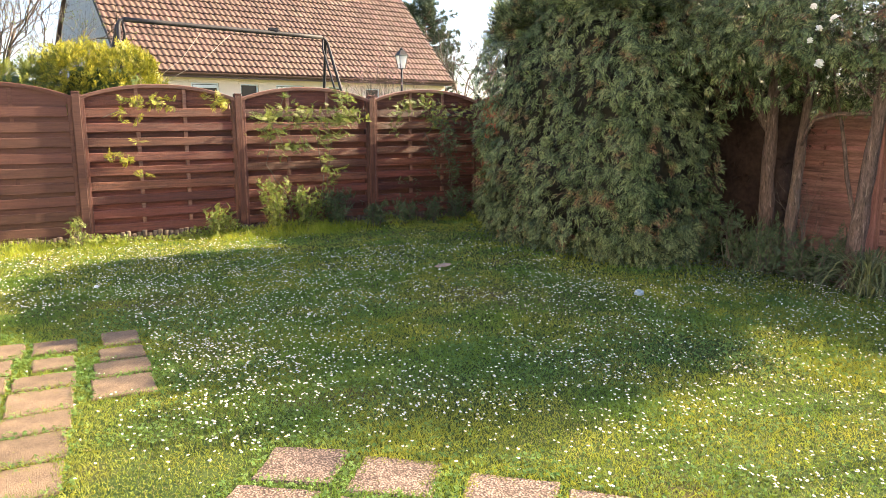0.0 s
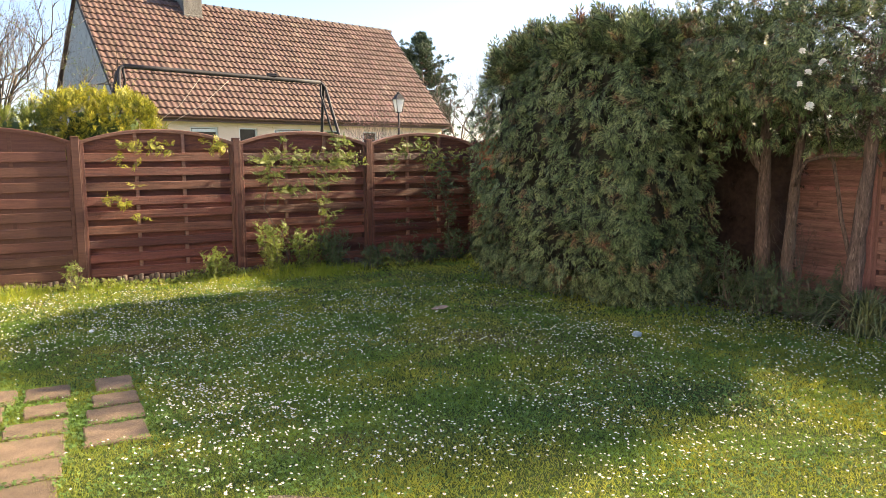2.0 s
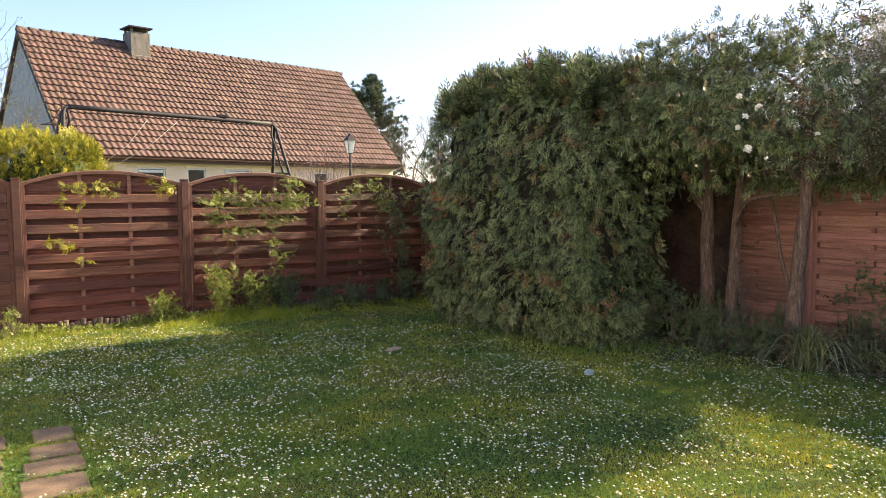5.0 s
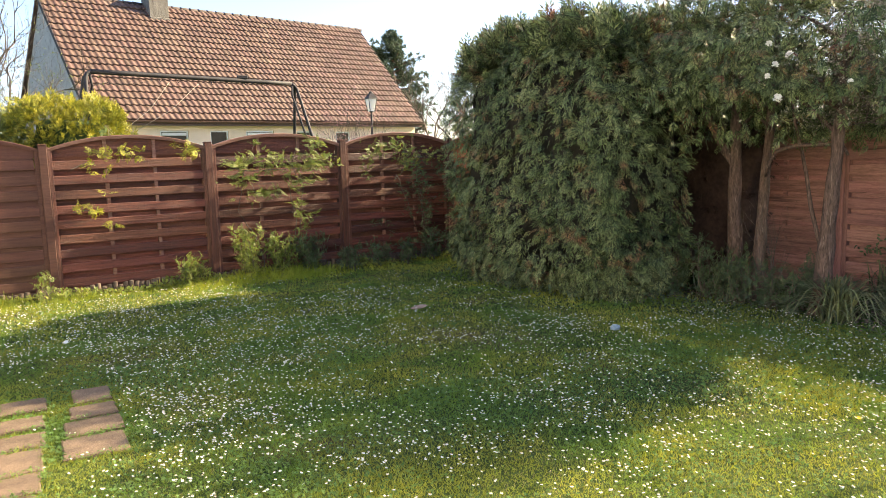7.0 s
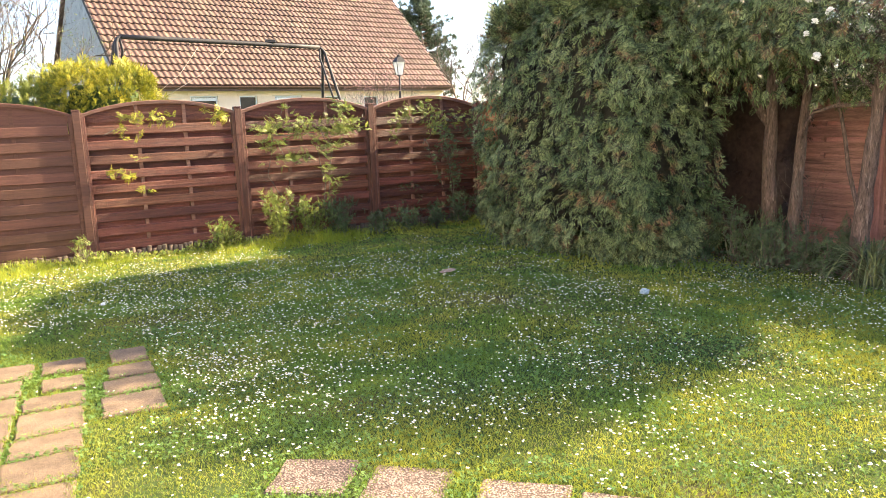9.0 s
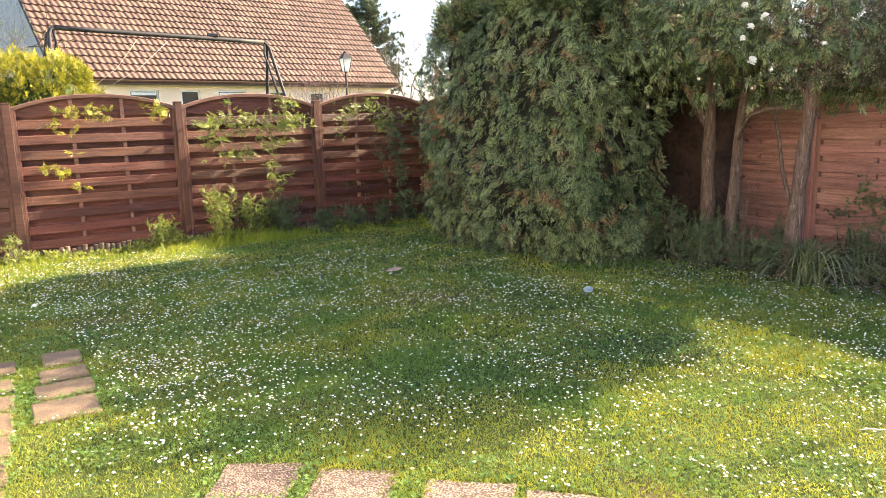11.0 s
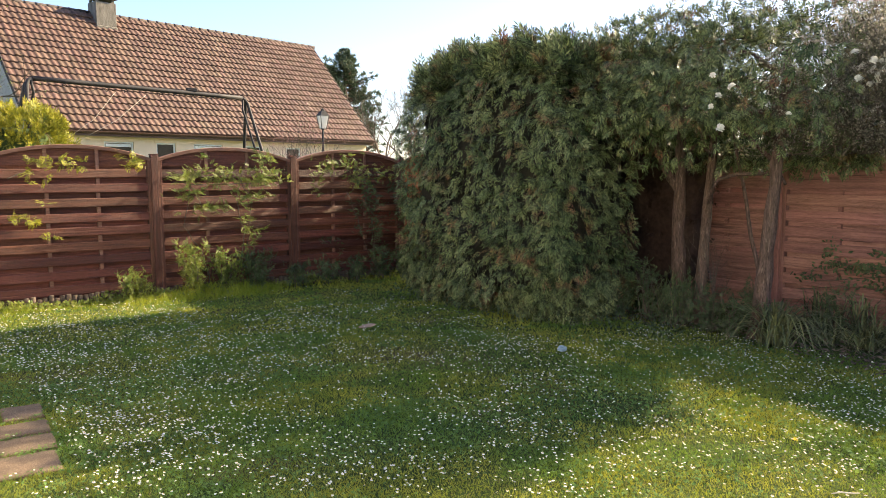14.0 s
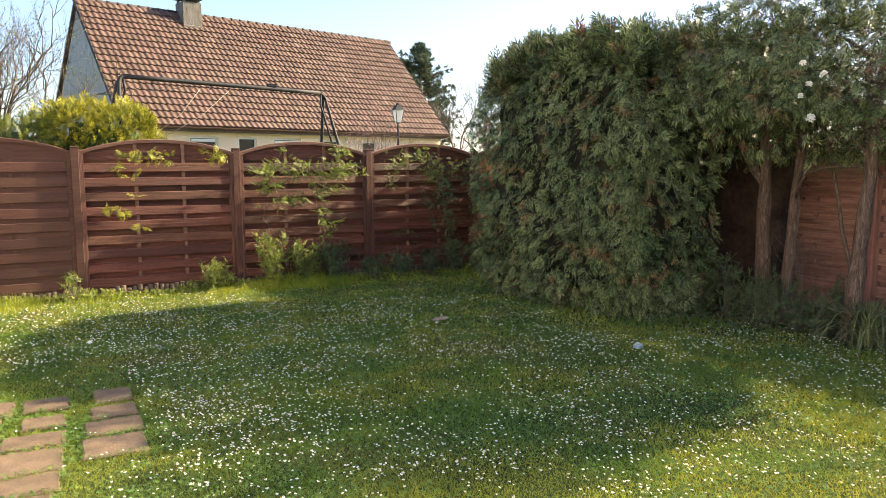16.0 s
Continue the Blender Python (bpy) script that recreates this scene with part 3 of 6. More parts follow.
def build_grass():
    lawn, lush, clover, dry = Soup(), Soup(), Soup(), Soup()
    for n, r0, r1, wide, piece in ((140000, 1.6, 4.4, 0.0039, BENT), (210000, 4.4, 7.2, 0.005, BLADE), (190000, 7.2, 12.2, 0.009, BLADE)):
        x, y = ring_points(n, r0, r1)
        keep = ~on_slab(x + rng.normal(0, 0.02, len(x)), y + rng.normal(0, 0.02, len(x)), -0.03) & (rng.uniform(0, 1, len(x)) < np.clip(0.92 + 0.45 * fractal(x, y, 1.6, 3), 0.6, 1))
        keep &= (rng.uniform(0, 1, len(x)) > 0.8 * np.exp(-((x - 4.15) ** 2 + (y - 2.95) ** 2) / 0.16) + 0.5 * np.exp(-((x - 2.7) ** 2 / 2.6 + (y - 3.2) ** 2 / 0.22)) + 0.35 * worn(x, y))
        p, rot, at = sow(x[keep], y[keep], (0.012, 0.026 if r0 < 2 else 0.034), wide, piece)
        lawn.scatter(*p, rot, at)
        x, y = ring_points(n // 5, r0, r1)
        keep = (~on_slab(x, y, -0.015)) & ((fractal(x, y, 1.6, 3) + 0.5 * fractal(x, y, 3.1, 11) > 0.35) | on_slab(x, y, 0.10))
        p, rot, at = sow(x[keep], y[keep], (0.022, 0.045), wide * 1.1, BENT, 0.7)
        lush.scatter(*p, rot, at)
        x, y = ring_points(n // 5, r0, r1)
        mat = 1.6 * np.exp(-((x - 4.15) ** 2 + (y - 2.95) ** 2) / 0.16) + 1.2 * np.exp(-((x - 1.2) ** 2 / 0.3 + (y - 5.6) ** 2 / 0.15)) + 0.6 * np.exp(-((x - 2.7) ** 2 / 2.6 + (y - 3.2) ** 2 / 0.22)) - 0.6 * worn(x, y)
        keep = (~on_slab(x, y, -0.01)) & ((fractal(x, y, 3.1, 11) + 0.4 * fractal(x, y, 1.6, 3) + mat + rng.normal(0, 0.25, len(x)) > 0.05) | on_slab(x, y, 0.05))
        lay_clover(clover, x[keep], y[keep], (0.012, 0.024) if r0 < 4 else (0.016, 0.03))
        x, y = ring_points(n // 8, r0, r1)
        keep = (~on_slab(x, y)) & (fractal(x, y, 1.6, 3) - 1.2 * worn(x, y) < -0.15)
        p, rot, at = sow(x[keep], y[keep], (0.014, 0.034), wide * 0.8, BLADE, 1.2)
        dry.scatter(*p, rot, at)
    # the rest of the garden, outside the camera's view wedge, sown more sparsely
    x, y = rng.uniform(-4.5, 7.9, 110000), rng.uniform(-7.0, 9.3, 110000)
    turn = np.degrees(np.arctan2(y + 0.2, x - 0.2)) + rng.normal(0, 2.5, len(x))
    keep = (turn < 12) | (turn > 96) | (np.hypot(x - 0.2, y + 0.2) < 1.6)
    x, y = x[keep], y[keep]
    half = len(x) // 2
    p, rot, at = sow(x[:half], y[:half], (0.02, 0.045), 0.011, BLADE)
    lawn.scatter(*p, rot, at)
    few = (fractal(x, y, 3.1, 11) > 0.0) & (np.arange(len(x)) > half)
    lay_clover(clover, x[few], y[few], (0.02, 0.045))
    for name, soup, mat, label in (("grass", lawn, GRASS, "short green lawn grass"), ("tall_grass", lush, GRASS, "longer lush tufts of lawn grass"),
                                   ("clover", clover, CLOVER, "dark green clover and moss patches"), ("dry_grass", dry, DRYGRASS, "straw coloured dead grass between the blades")):
        tagged(put(name, soup.mesh(name, mat)), label, "grass", kind="stuff")


build_grass()


def fence_foot_grass():
    """Longer unmown grass along the foot of the fence."""
    n = 24000
    x = rng.uniform(-1.6, 6.6, n)
    y = FENCE_LINE - 0.13 - np.abs(rng.normal(0, 0.32, n))
    lush = np.clip(0.7 + 0.5 * fractal(x, y, 2.2, 71), 0.1, 1.3)
    keep = rng.uniform(0, 1, n) < lush * np.clip((4.6 - x) / 0.6, 0.12, 1)
    x, y, lush = x[keep], y[keep], lush[keep]
    m = len(x)
    bent = (np.array([(-0.5, 0, 0), (0.5, 0, 0), (-0.36, 0.55, 0.05), (0.36, 0.55, 0.05), (0, 1, 0.30)]), np.array([(0, 1, 3), (0, 3, 2), (2, 3, 4)]))
    lean = rng.normal(0, 0.35, (m, 3))
    lean[:, 2] = 1.0
    size = rng.uniform(0.07, 0.20, m) * lush * np.clip((y - 8.3) / 0.8, 0.3, 1)
    rot = frames(lean, rand_unit(m), np.ones(m)) * np.stack((rng.uniform(0.004, 0.008, m), size, size), -1)[:, None, :]
    s = Soup().scatter(*bent, rot, np.stack((x, y, np.full(m, -0.015)), -1))
    tagged(put("long_grass", s.mesh("long_grass", LONGGRASS)), "long unmown grass along the fence foot", "grass", kind="stuff")


FENCE_LINE = 9.47
fence_foot_grass()


def build_daisies():
    n = 160000
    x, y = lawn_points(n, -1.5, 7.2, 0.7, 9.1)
    f = 0.65 * fractal(x, y, 2.3, 21) + 0.6 * fractal(x, y, 5.0, 23)
    more = np.exp(-((x - 1.6) ** 2 / 4 + (y - 6.8) ** 2 / 2.4)) + np.exp(-((x - 1.3) ** 2 / 0.8 + (y - 4.4) ** 2 / 1.8)) \
        + 0.15 * np.exp(-((x - 3.3) ** 2 / 2.0 + (y - 2.2) ** 2 / 0.8)) + 0.45 * np.exp(-((x - 4.6) ** 2 / 2.2 + (y - 3.9) ** 2 / 1.6)) + 0.7 * np.exp(-((x - 0.2) ** 2 / 1.0 + (y - 8.3) ** 2 / 0.25)) + 0.5 * np.exp(-((x - 5.9) ** 2 / 0.5 + (y - 2.4) ** 2 / 1.0)) - 0.10 * np.exp(-((x - 3.0) ** 2 / 6.0 + (y - 1.6) ** 2 / 1.6)) + 0.35 * np.exp(-((x - 3.4) ** 2 / 0.8 + (y - 1.7) ** 2 / 0.3))
    keep = (rng.uniform(0, 1, n) < np.clip(0.058 + 0.16 * f + 0.17 * more, 0.008, 0.5) * np.clip((y - 0.6) / 0.9, 0.1, 1) * np.clip((x + 1.5) / 0.8, 0.1, 1)) & ~on_slab(x, y, 0.02)
    keep &= (rng.uniform(0, 1, n) < np.where((x < 0.85) & (y < 6.3), 0.22, 1)) & ~((x > 5.1) & (y > 4.5)) & (x < 6.6) & (rng.uniform(0, 1, n) < np.where(y > 7.5, np.where(x > 2.8, 0.25, 1), 1))
    # a thin scatter over the rest of the lawn
    x = np.concatenate((x[keep], rng.uniform(-4.3, 7.6, 900)))
    y = np.concatenate((y[keep], rng.uniform(-6.5, 0.8, 900)))
    m = len(x)
    k = 7
    ring = [(0.5 * math.cos(2 * math.pi * i / k) * (1.0 if i % 2 else 0.82), 0.5 * math.sin(2 * math.pi * i / k) * (1.0 if i % 2 else 0.82), -0.12) for i in range(k)]
    head = np.array([(0, 0, 0.10)] + ring)
    hf = np.array([(0, 1 + i, 1 + (i + 1) % k) for i in range(k)])
    eye = np.array([(0, 0, 0.22)] + [(0.19 * math.cos(2 * math.pi * i / 4), 0.19 * math.sin(2 * math.pi * i / 4), 0.075) for i in range(4)])
    ef = np.array([(0, 1 + i, 1 + (i + 1) % 4) for i in range(4)])
    up = rng.normal(0, 0.25, (m, 3)) + np.array((0.1, -0.1, 0))
    up[:, 2] = 1
    up = unit(up)
    side = unit(np.cross(up, rand_unit(m)))
    size = rng.uniform(0.011, 0.0205, m)
    rot = np.stack((side, np.cross(up, side), up), -1) * size[:, None, None]
    stem = rng.uniform(0.022, 0.05, m)
    base = np.stack((x, y, heights(x, y)), -1)
    locs = base + up * stem[:, None]
    s = Soup().scatter(head, hf, rot, locs, 0).scatter(eye, ef, rot, locs, 1)
    st = np.array([(-0.0007, 0, 0), (0.0007, 0, 0), (0, 1, 0)])
    srot = frames(up, rand_unit(m), np.ones(m)) * np.stack((np.full(m, 1.2), stem, stem), -1)[:, None, :]
    s.scatter(st, np.array([(0, 1, 2)]), srot, base, 2)
    tagged(put("daisies", s.mesh("daisies", [PETAL, DAISY_EYE, GRASS])), "white daisies with yellow eyes scattered over the lawn", "daisies", kind="stuff")


build_daisies()


# ---- fences ----
PANEL_W, SHOULDER, CROWN = 1.80, 1.66, 1.81
UPRIGHTS = {WOOD.name: WOOD_POST, WOOD_ORANGE.name: WOOD_ORANGE, WOOD_PLAIN.name: WOOD_PLAIN, WOOD_RED.name: WOOD_RED_POST}


def arch(x):
    t = (x - PANEL_W / 2) / (PANEL_W / 2)
    return SHOULDER - 0.01 + (CROWN - SHOULDER) * (1 - abs(t) ** 2.2)


def board_mesh(name, length, height, thick, mat, seed):
    """A sawn board along x with softened edges and a slight wave; its front faces -y."""
    r = random.Random(seed)
    prof = [(0.0, 0.004), (0.004, 0.0), (0.004, 0.0), (0.0, 0.004)]
    V, F = [], []
    n = 6
    for i in range(n + 1):
        x = length * i / n
        dz, dy = r.uniform(-0.0035, 0.0035), r.uniform(-0.0008, 0.0008)
        e = r.uniform(-0.002, 0.002)
        V += [(x, thick + dy, dz), (x, 0.005 + dy, dz + e), (x, dy, dz + 0.006), (x, dy, height + dz - 0.006 + e), (x, 0.005 + dy, height + dz), (x, thick + dy, height + dz)]
    for i in range(n):
        for k in range(5):
            a, b = 6 * i + k, 6 * i + k + 1
            F += [(a, a + 6, b + 6), (a, b + 6, b)]
    for o in (0, 6 * n):
        F += [(o, o + 1, o + 2), (o, o + 2, o + 3), (o, o + 3, o + 4), (o, o + 4, o + 5)]
    return tri_mesh(name, V, F, mat)


def fence_panel(wood, rail, fence, face, behind, high):
    """A lapped panel with an arched top: local x along it, front towards -y, z from its foot."""
    boards = [board_mesh("slat", PANEL_W - 0.06 - 0.012 * (k % 3), high, 0.014, wood, 11 + k) for k in range(5)]
    # arched infill behind the rail
    bm = bmesh.new()
    front, back = [], []
    xs = [0.04 + (PANEL_W - 0.08) * i / 16 for i in range(17)]
    outline = [(xs[0], SHOULDER - 0.10), *[(x, arch(x) - 0.02) for x in xs], (xs[-1], SHOULDER - 0.10)]
    front = [bm.verts.new((x, 0.008, z)) for x, z in outline]
    back = [bm.verts.new((x, 0.024, z)) for x, z in outline]
    bm.faces.new(front)
    bm.faces.new(back[::-1])
    for i in range(len(outline)):
        j = (i + 1) % len(outline)
        bm.faces.new((front[j], front[i], back[i], back[j]))
    t = part("panel", bm, wood, fence)
    pitch = 0.1745
    r = random.Random(5)
    for i in range(10):
        z = 0.015 + pitch * i
        if z + 0.105 < SHOULDER + 0.02:
            put("slat", boards[r.randrange(5)], t, pose(0.03, face + r.uniform(-0.003, 0.003), z, r.uniform(-1.5, 1.5), r.uniform(-0.28, 0.28)))
        if z + 0.0875 + 0.105 < SHOULDER + 0.02:
            put("slat", boards[r.randrange(5)], t, pose(0.03, behind, z + 0.0875, 0, r.uniform(-0.1, 0.1)))
    part("gravel_board", boxed(0.0, 0.0, -0.14, PANEL_W, 0.022, 0.02), wood, t)
    # arched rail
    V, F = [], []
    m = 20
    for i in range(m + 1):
        x = PANEL_W * i / m
        z = arch(x)
        V += [(x, 0.04, z - 0.03), (x, face - 0.006, z - 0.03), (x, face - 0.010, z + 0.006), (x, face - 0.002, z + 0.012), (x, 0.04, z + 0.012)]
    for i in range(m):
        for k in range(5):
            a, b = 5 * i + k, 5 * i + (k + 1) % 5
            F += [(a, a + 5, b + 5), (a, b + 5, b)]
    for o in (0, 5 * m):
        F += [(o, o + 1, o + 2), (o, o + 2, o + 3), (o, o + 3, o + 4)]
    put("arch_rail", tri_mesh("arch_rail", V, F, rail), t)
    for x in (0.0, PANEL_W - 0.045):
        part("stile", boxed(x, face - 0.004, 0.0, x + 0.045, 0.047, SHOULDER + 0.005, 0.004), UPRIGHTS[wood.name], t)
    for x in (0.62, 1.18):
        part("batten", boxed(x - 0.02, face + 0.016, 0.0, x + 0.02, behind - 0.001, arch(x) - 0.03, 0.002), rail, t)
    return t


def post_piece(wood, fence, height):
    upright = UPRIGHTS[wood.name]
    t = part("post", boxed(-0.045, -0.045, -0.3, 0.045, 0.045, height, 0.006), upright, fence)
    part("cap", boxed(-0.048, -0.048, height, 0.048, 0.048, height + 0.014, 0.005), wood, t)
    part("trim_strip", boxed(0.046, -0.034, 0.0, 0.066, -0.004, height - 0.02, 0.003), WOOD_EDGE, t)
    return t


def run_of_fence(label, wood, rail, posts, height, place, first_post=0, boards=(-0.030, 0.033, 0.105)):
    """A row of posts with a panel between each two; place(s) is the pose at the length s."""
    fence = thing("fence", label, "fence", "garden fences")
    gaps = list(zip(posts, posts[1:]))
    panel = fence_panel(wood, rail, fence, *boards)
    for a, b in gaps[1:]:
        copy_thing(panel, place(a) @ pose(0.045, 0, 0) @ Matrix.Diagonal(((b - a - 0.09) / PANEL_W, 1, 1, 1)))
    a, b = gaps[0]
    panel.matrix_basis = place(a) @ pose(0.045, 0, 0) @ Matrix.Diagonal(((b - a - 0.09) / PANEL_W, 1, 1, 1))
    post = post_piece(wood, fence, height)
    for a in posts[first_post + 1:]:
        copy_thing(post, place(a) @ pose(0, 0, 0, 0, random.uniform(-0.4, 0.4)))
    post.matrix_basis = place(posts[first_post])
    return fence


FENCE_Y, FENCE_X, FOOT = 9.47, 8.14, 0.10
LEFT_POSTS = [-4.83, -2.94, -1.04, 0.85, 2.74, 4.63, 6.46, 8.14]
RIGHT_POSTS = [0.0, 1.52, 3.41, 5.29, 7.18, 9.07, 10.96, 12.85]
run_of_fence("matt brown lapped wooden garden fence with arched panels", WOOD_PLAIN, WOOD_PLAIN, LEFT_POSTS[:4], 1.70,
             lambda s: pose(s, FENCE_Y, FOOT), 0, (-0.014, 0.010, 0.115))
run_of_fence("dark red-brown lapped wooden garden fence with arched panels", WOOD, WOOD_EDGE, LEFT_POSTS[3:7], 1.70,
             lambda s: pose(s, FENCE_Y, FOOT), 1)
run_of_fence("orange fence panel in the shaded corner behind the hedge", WOOD_ORANGE, WOOD_ORANGE, LEFT_POSTS[6:], 1.66,
             lambda s: pose(s, FENCE_Y, FOOT), 1)
run_of_fence("faded orange-brown lapped wooden side fence with arched panels", WOOD_RED, WOOD_RED, RIGHT_POSTS, 1.71,
             lambda s: pose(FENCE_X, FENCE_Y - s, -0.02, 0, 0, -90), 1, (-0.034, 0.024, 0.124))


def log_edging():
    t = thing("log_edging", "low row of weathered half-round logs under the fence", "garden edging")
    v, f = tube_arrays([(0, 0, -0.1), (0, 0, 0.0), (0, 0, 0.118), (0, 0, 0.124)], [0.03, 0.03, 0.03, 0.025], 8)
    me = tri_mesh("log", v, f, LOGWOOD, None, True)
    x = -1.6
    while x < 6.4:
        put("log", me, t, pose(x, FENCE_Y - 0.085, random.uniform(-0.03, 0.01), random.uniform(-3, 3), random.uniform(-2, 2), random.uniform(0, 360)))
        x += 0.061 + random.uniform(0, 0.004)
    tube("wire", [(-1.6, FENCE_Y - 0.118, 0.07), (2, FENCE_Y - 0.118, 0.068), (6.4, FENCE_Y - 0.118, 0.07)], [0.002] * 3, BLACK, t, 4)


log_edging()


# ---- hedge and trees by the side fence ----
def bunches(soup, centres, out, per, reach, size, sag=0.3, spread=0.75, piece=FAN):
    """Sprays gathered in bunches that spread from a common twig."""
    n = len(centres)
    c, o = np.repeat(centres, per, 0), np.repeat(out, per, 0)
    lean = np.repeat(rand_unit(n) * 0.4 + np.array((0, 0, -sag)), per, 0)
    d = unit(o * 0.8 + lean + rand_unit(n * per) * spread)
    p = c + d * rng.uniform(0.0, reach, (n * per, 1))
    z = o * 0.6 + rand_unit(n * per) * 0.6 + np.array((0, 0, 0.45))
    soup.scatter(*piece, frames(d, z, rng.uniform(*size, n * per)), p)


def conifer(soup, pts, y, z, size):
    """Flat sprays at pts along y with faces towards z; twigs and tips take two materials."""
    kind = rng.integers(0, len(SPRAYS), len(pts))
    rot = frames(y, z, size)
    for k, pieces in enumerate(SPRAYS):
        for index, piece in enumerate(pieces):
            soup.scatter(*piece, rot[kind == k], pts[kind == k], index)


def hang(soup, pts, out, size, sag=0.45, spread=0.55):
    """Sprays that lean outwards and droop, like shingles."""
    n = len(pts)
    conifer(soup, pts, out * 0.6 + rand_unit(n) * spread + np.array((0, 0, -sag)), out * 0.8 + rand_unit(n) * 0.55 + np.array((0, 0, 0.35)), rng.uniform(*size, n))


def reach_up(soup, pts, size, spread=0.55):
    """Loose upright leaders."""
    n = len(pts)
    conifer(soup, pts, rand_unit(n) * spread + np.array((0, 0, 0.85)), rand_unit(n), rng.uniform(*size, n))


def thuja_hedge():
    t = thing("thuja_hedge", "tall dense green thuja hedge block with browned sprays", "hedge", m=pose(6.5, 6.6, 0))
    back = Matrix.Translation((-6.5, -6.6, 0))
    s = Soup()
    c, r = (6.58, 6.45, 1.435), (1.33, 1.62, 1.435)
    p, o = shell_points(c, r, 23000, 6.0, 0.21, 2.0, 0.23)
    keep = (p[:, 2] > 0.02) & (p[:, 0] < 7.9) & ((o[:, 0] < 0.5) & ((o[:, 1] < 0.6) | (p[:, 0] < 6.2)) | (rng.uniform(0, 1, len(p)) < 0.2))
    # far edge and fence side trimmed to the outline in the camera's view
    keep &= p[:, 1] < np.minimum(7.9 - 0.35 * np.clip(p[:, 2] - 2.2, 0, 1), 7.56 - 0.6 * np.clip(p[:, 2] - 2.1, 0, 1) + 1.5 * (p[:, 0] - 5.2))
    keep &= (p[:, 1] > 0.80 * (p[:, 0] - 0.22) - 0.10) | (p[:, 2] > 1.9)
    hang(s, p[keep], o[keep], (0.08, 0.175))
    # looser, upright tips along the top, lower towards the corner of the fences
    n = 4600
    x, y = 5.27 + 2.63 * rng.uniform(0, 1, n) ** 1.4, rng.uniform(4.8, 7.95, n)
    z = 2.82 - 0.10 * np.clip(x - 6.6, 0, 2) - 0.12 * np.clip(y - 6.8, 0, 2) + 0.14 * wobble(np.stack((x, y, 0 * x), -1), 2.1, 5.0) + rng.uniform(-0.25, 0.06, n)
    ok = y < np.minimum(7.9 - 0.35 * np.clip(z - 2.2, 0, 1), 7.5 - 0.6 * np.clip(z - 2.1, 0, 1) + 1.5 * (x - 5.2))
    reach_up(s, np.stack((x, y, z), -1)[ok], (0.12, 0.24), 0.7)
    # lower continuation behind the block, up to the corner of the fences
    cl, rl = (7.40, 8.64, 1.19), (0.74, 0.76, 1.19)
    p, o = shell_points(cl, rl, 3400, 7.0, 0.2, 7.0, 0.2)
    hang(s, p, o, (0.09, 0.19))
    put("inner_growth", core_mesh("inner_growth", cl, rl, THUJA_IN, 7.0, 0.10, 0.08, 7.0), t, back, "dark core that stands in for the shaded inside of the hedge")
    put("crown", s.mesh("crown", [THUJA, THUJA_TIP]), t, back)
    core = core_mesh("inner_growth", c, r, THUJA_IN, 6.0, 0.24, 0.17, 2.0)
    for v in core.vertices:                    # cut along view rays to fit the hedge's outline from the camera
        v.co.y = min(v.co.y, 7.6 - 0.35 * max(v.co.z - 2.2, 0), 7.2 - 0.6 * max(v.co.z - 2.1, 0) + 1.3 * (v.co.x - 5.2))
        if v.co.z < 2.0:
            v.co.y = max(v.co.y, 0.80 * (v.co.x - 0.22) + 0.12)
    put("inner_growth", core, t, back, "dark core that stands in for the shaded inside of the hedge")

    # added brown block in place of the deep shade between hedge and side fence
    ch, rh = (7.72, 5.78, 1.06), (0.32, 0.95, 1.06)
    put("inner_growth", core_mesh("inner_growth", ch, rh, HOLLOW_SHADE, 5.0, 0.08, 0.1, 4.0), t, back, "brown block that stands in for the shade by the side fence")
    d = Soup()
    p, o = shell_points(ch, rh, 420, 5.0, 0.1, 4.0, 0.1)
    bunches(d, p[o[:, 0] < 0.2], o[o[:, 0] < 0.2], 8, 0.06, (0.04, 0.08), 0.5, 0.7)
    put("dead_spray", d.mesh("dead_spray", HOLLOW_SHADE), t, back, "dark brown sprays on the block standing in for shade")


thuja_hedge()


def bent_line(a, b, n, sway, seed):
    r = np.random.default_rng(seed)
    k = np.linspace(0, 1, n)[:, None]
    p = np.asarray(a) * (1 - k) + np.asarray(b) * k
    w = r.normal(0, sway, (n, 3)) * np.sin(np.pi * np.clip(k, 0, 1))
    return p + w


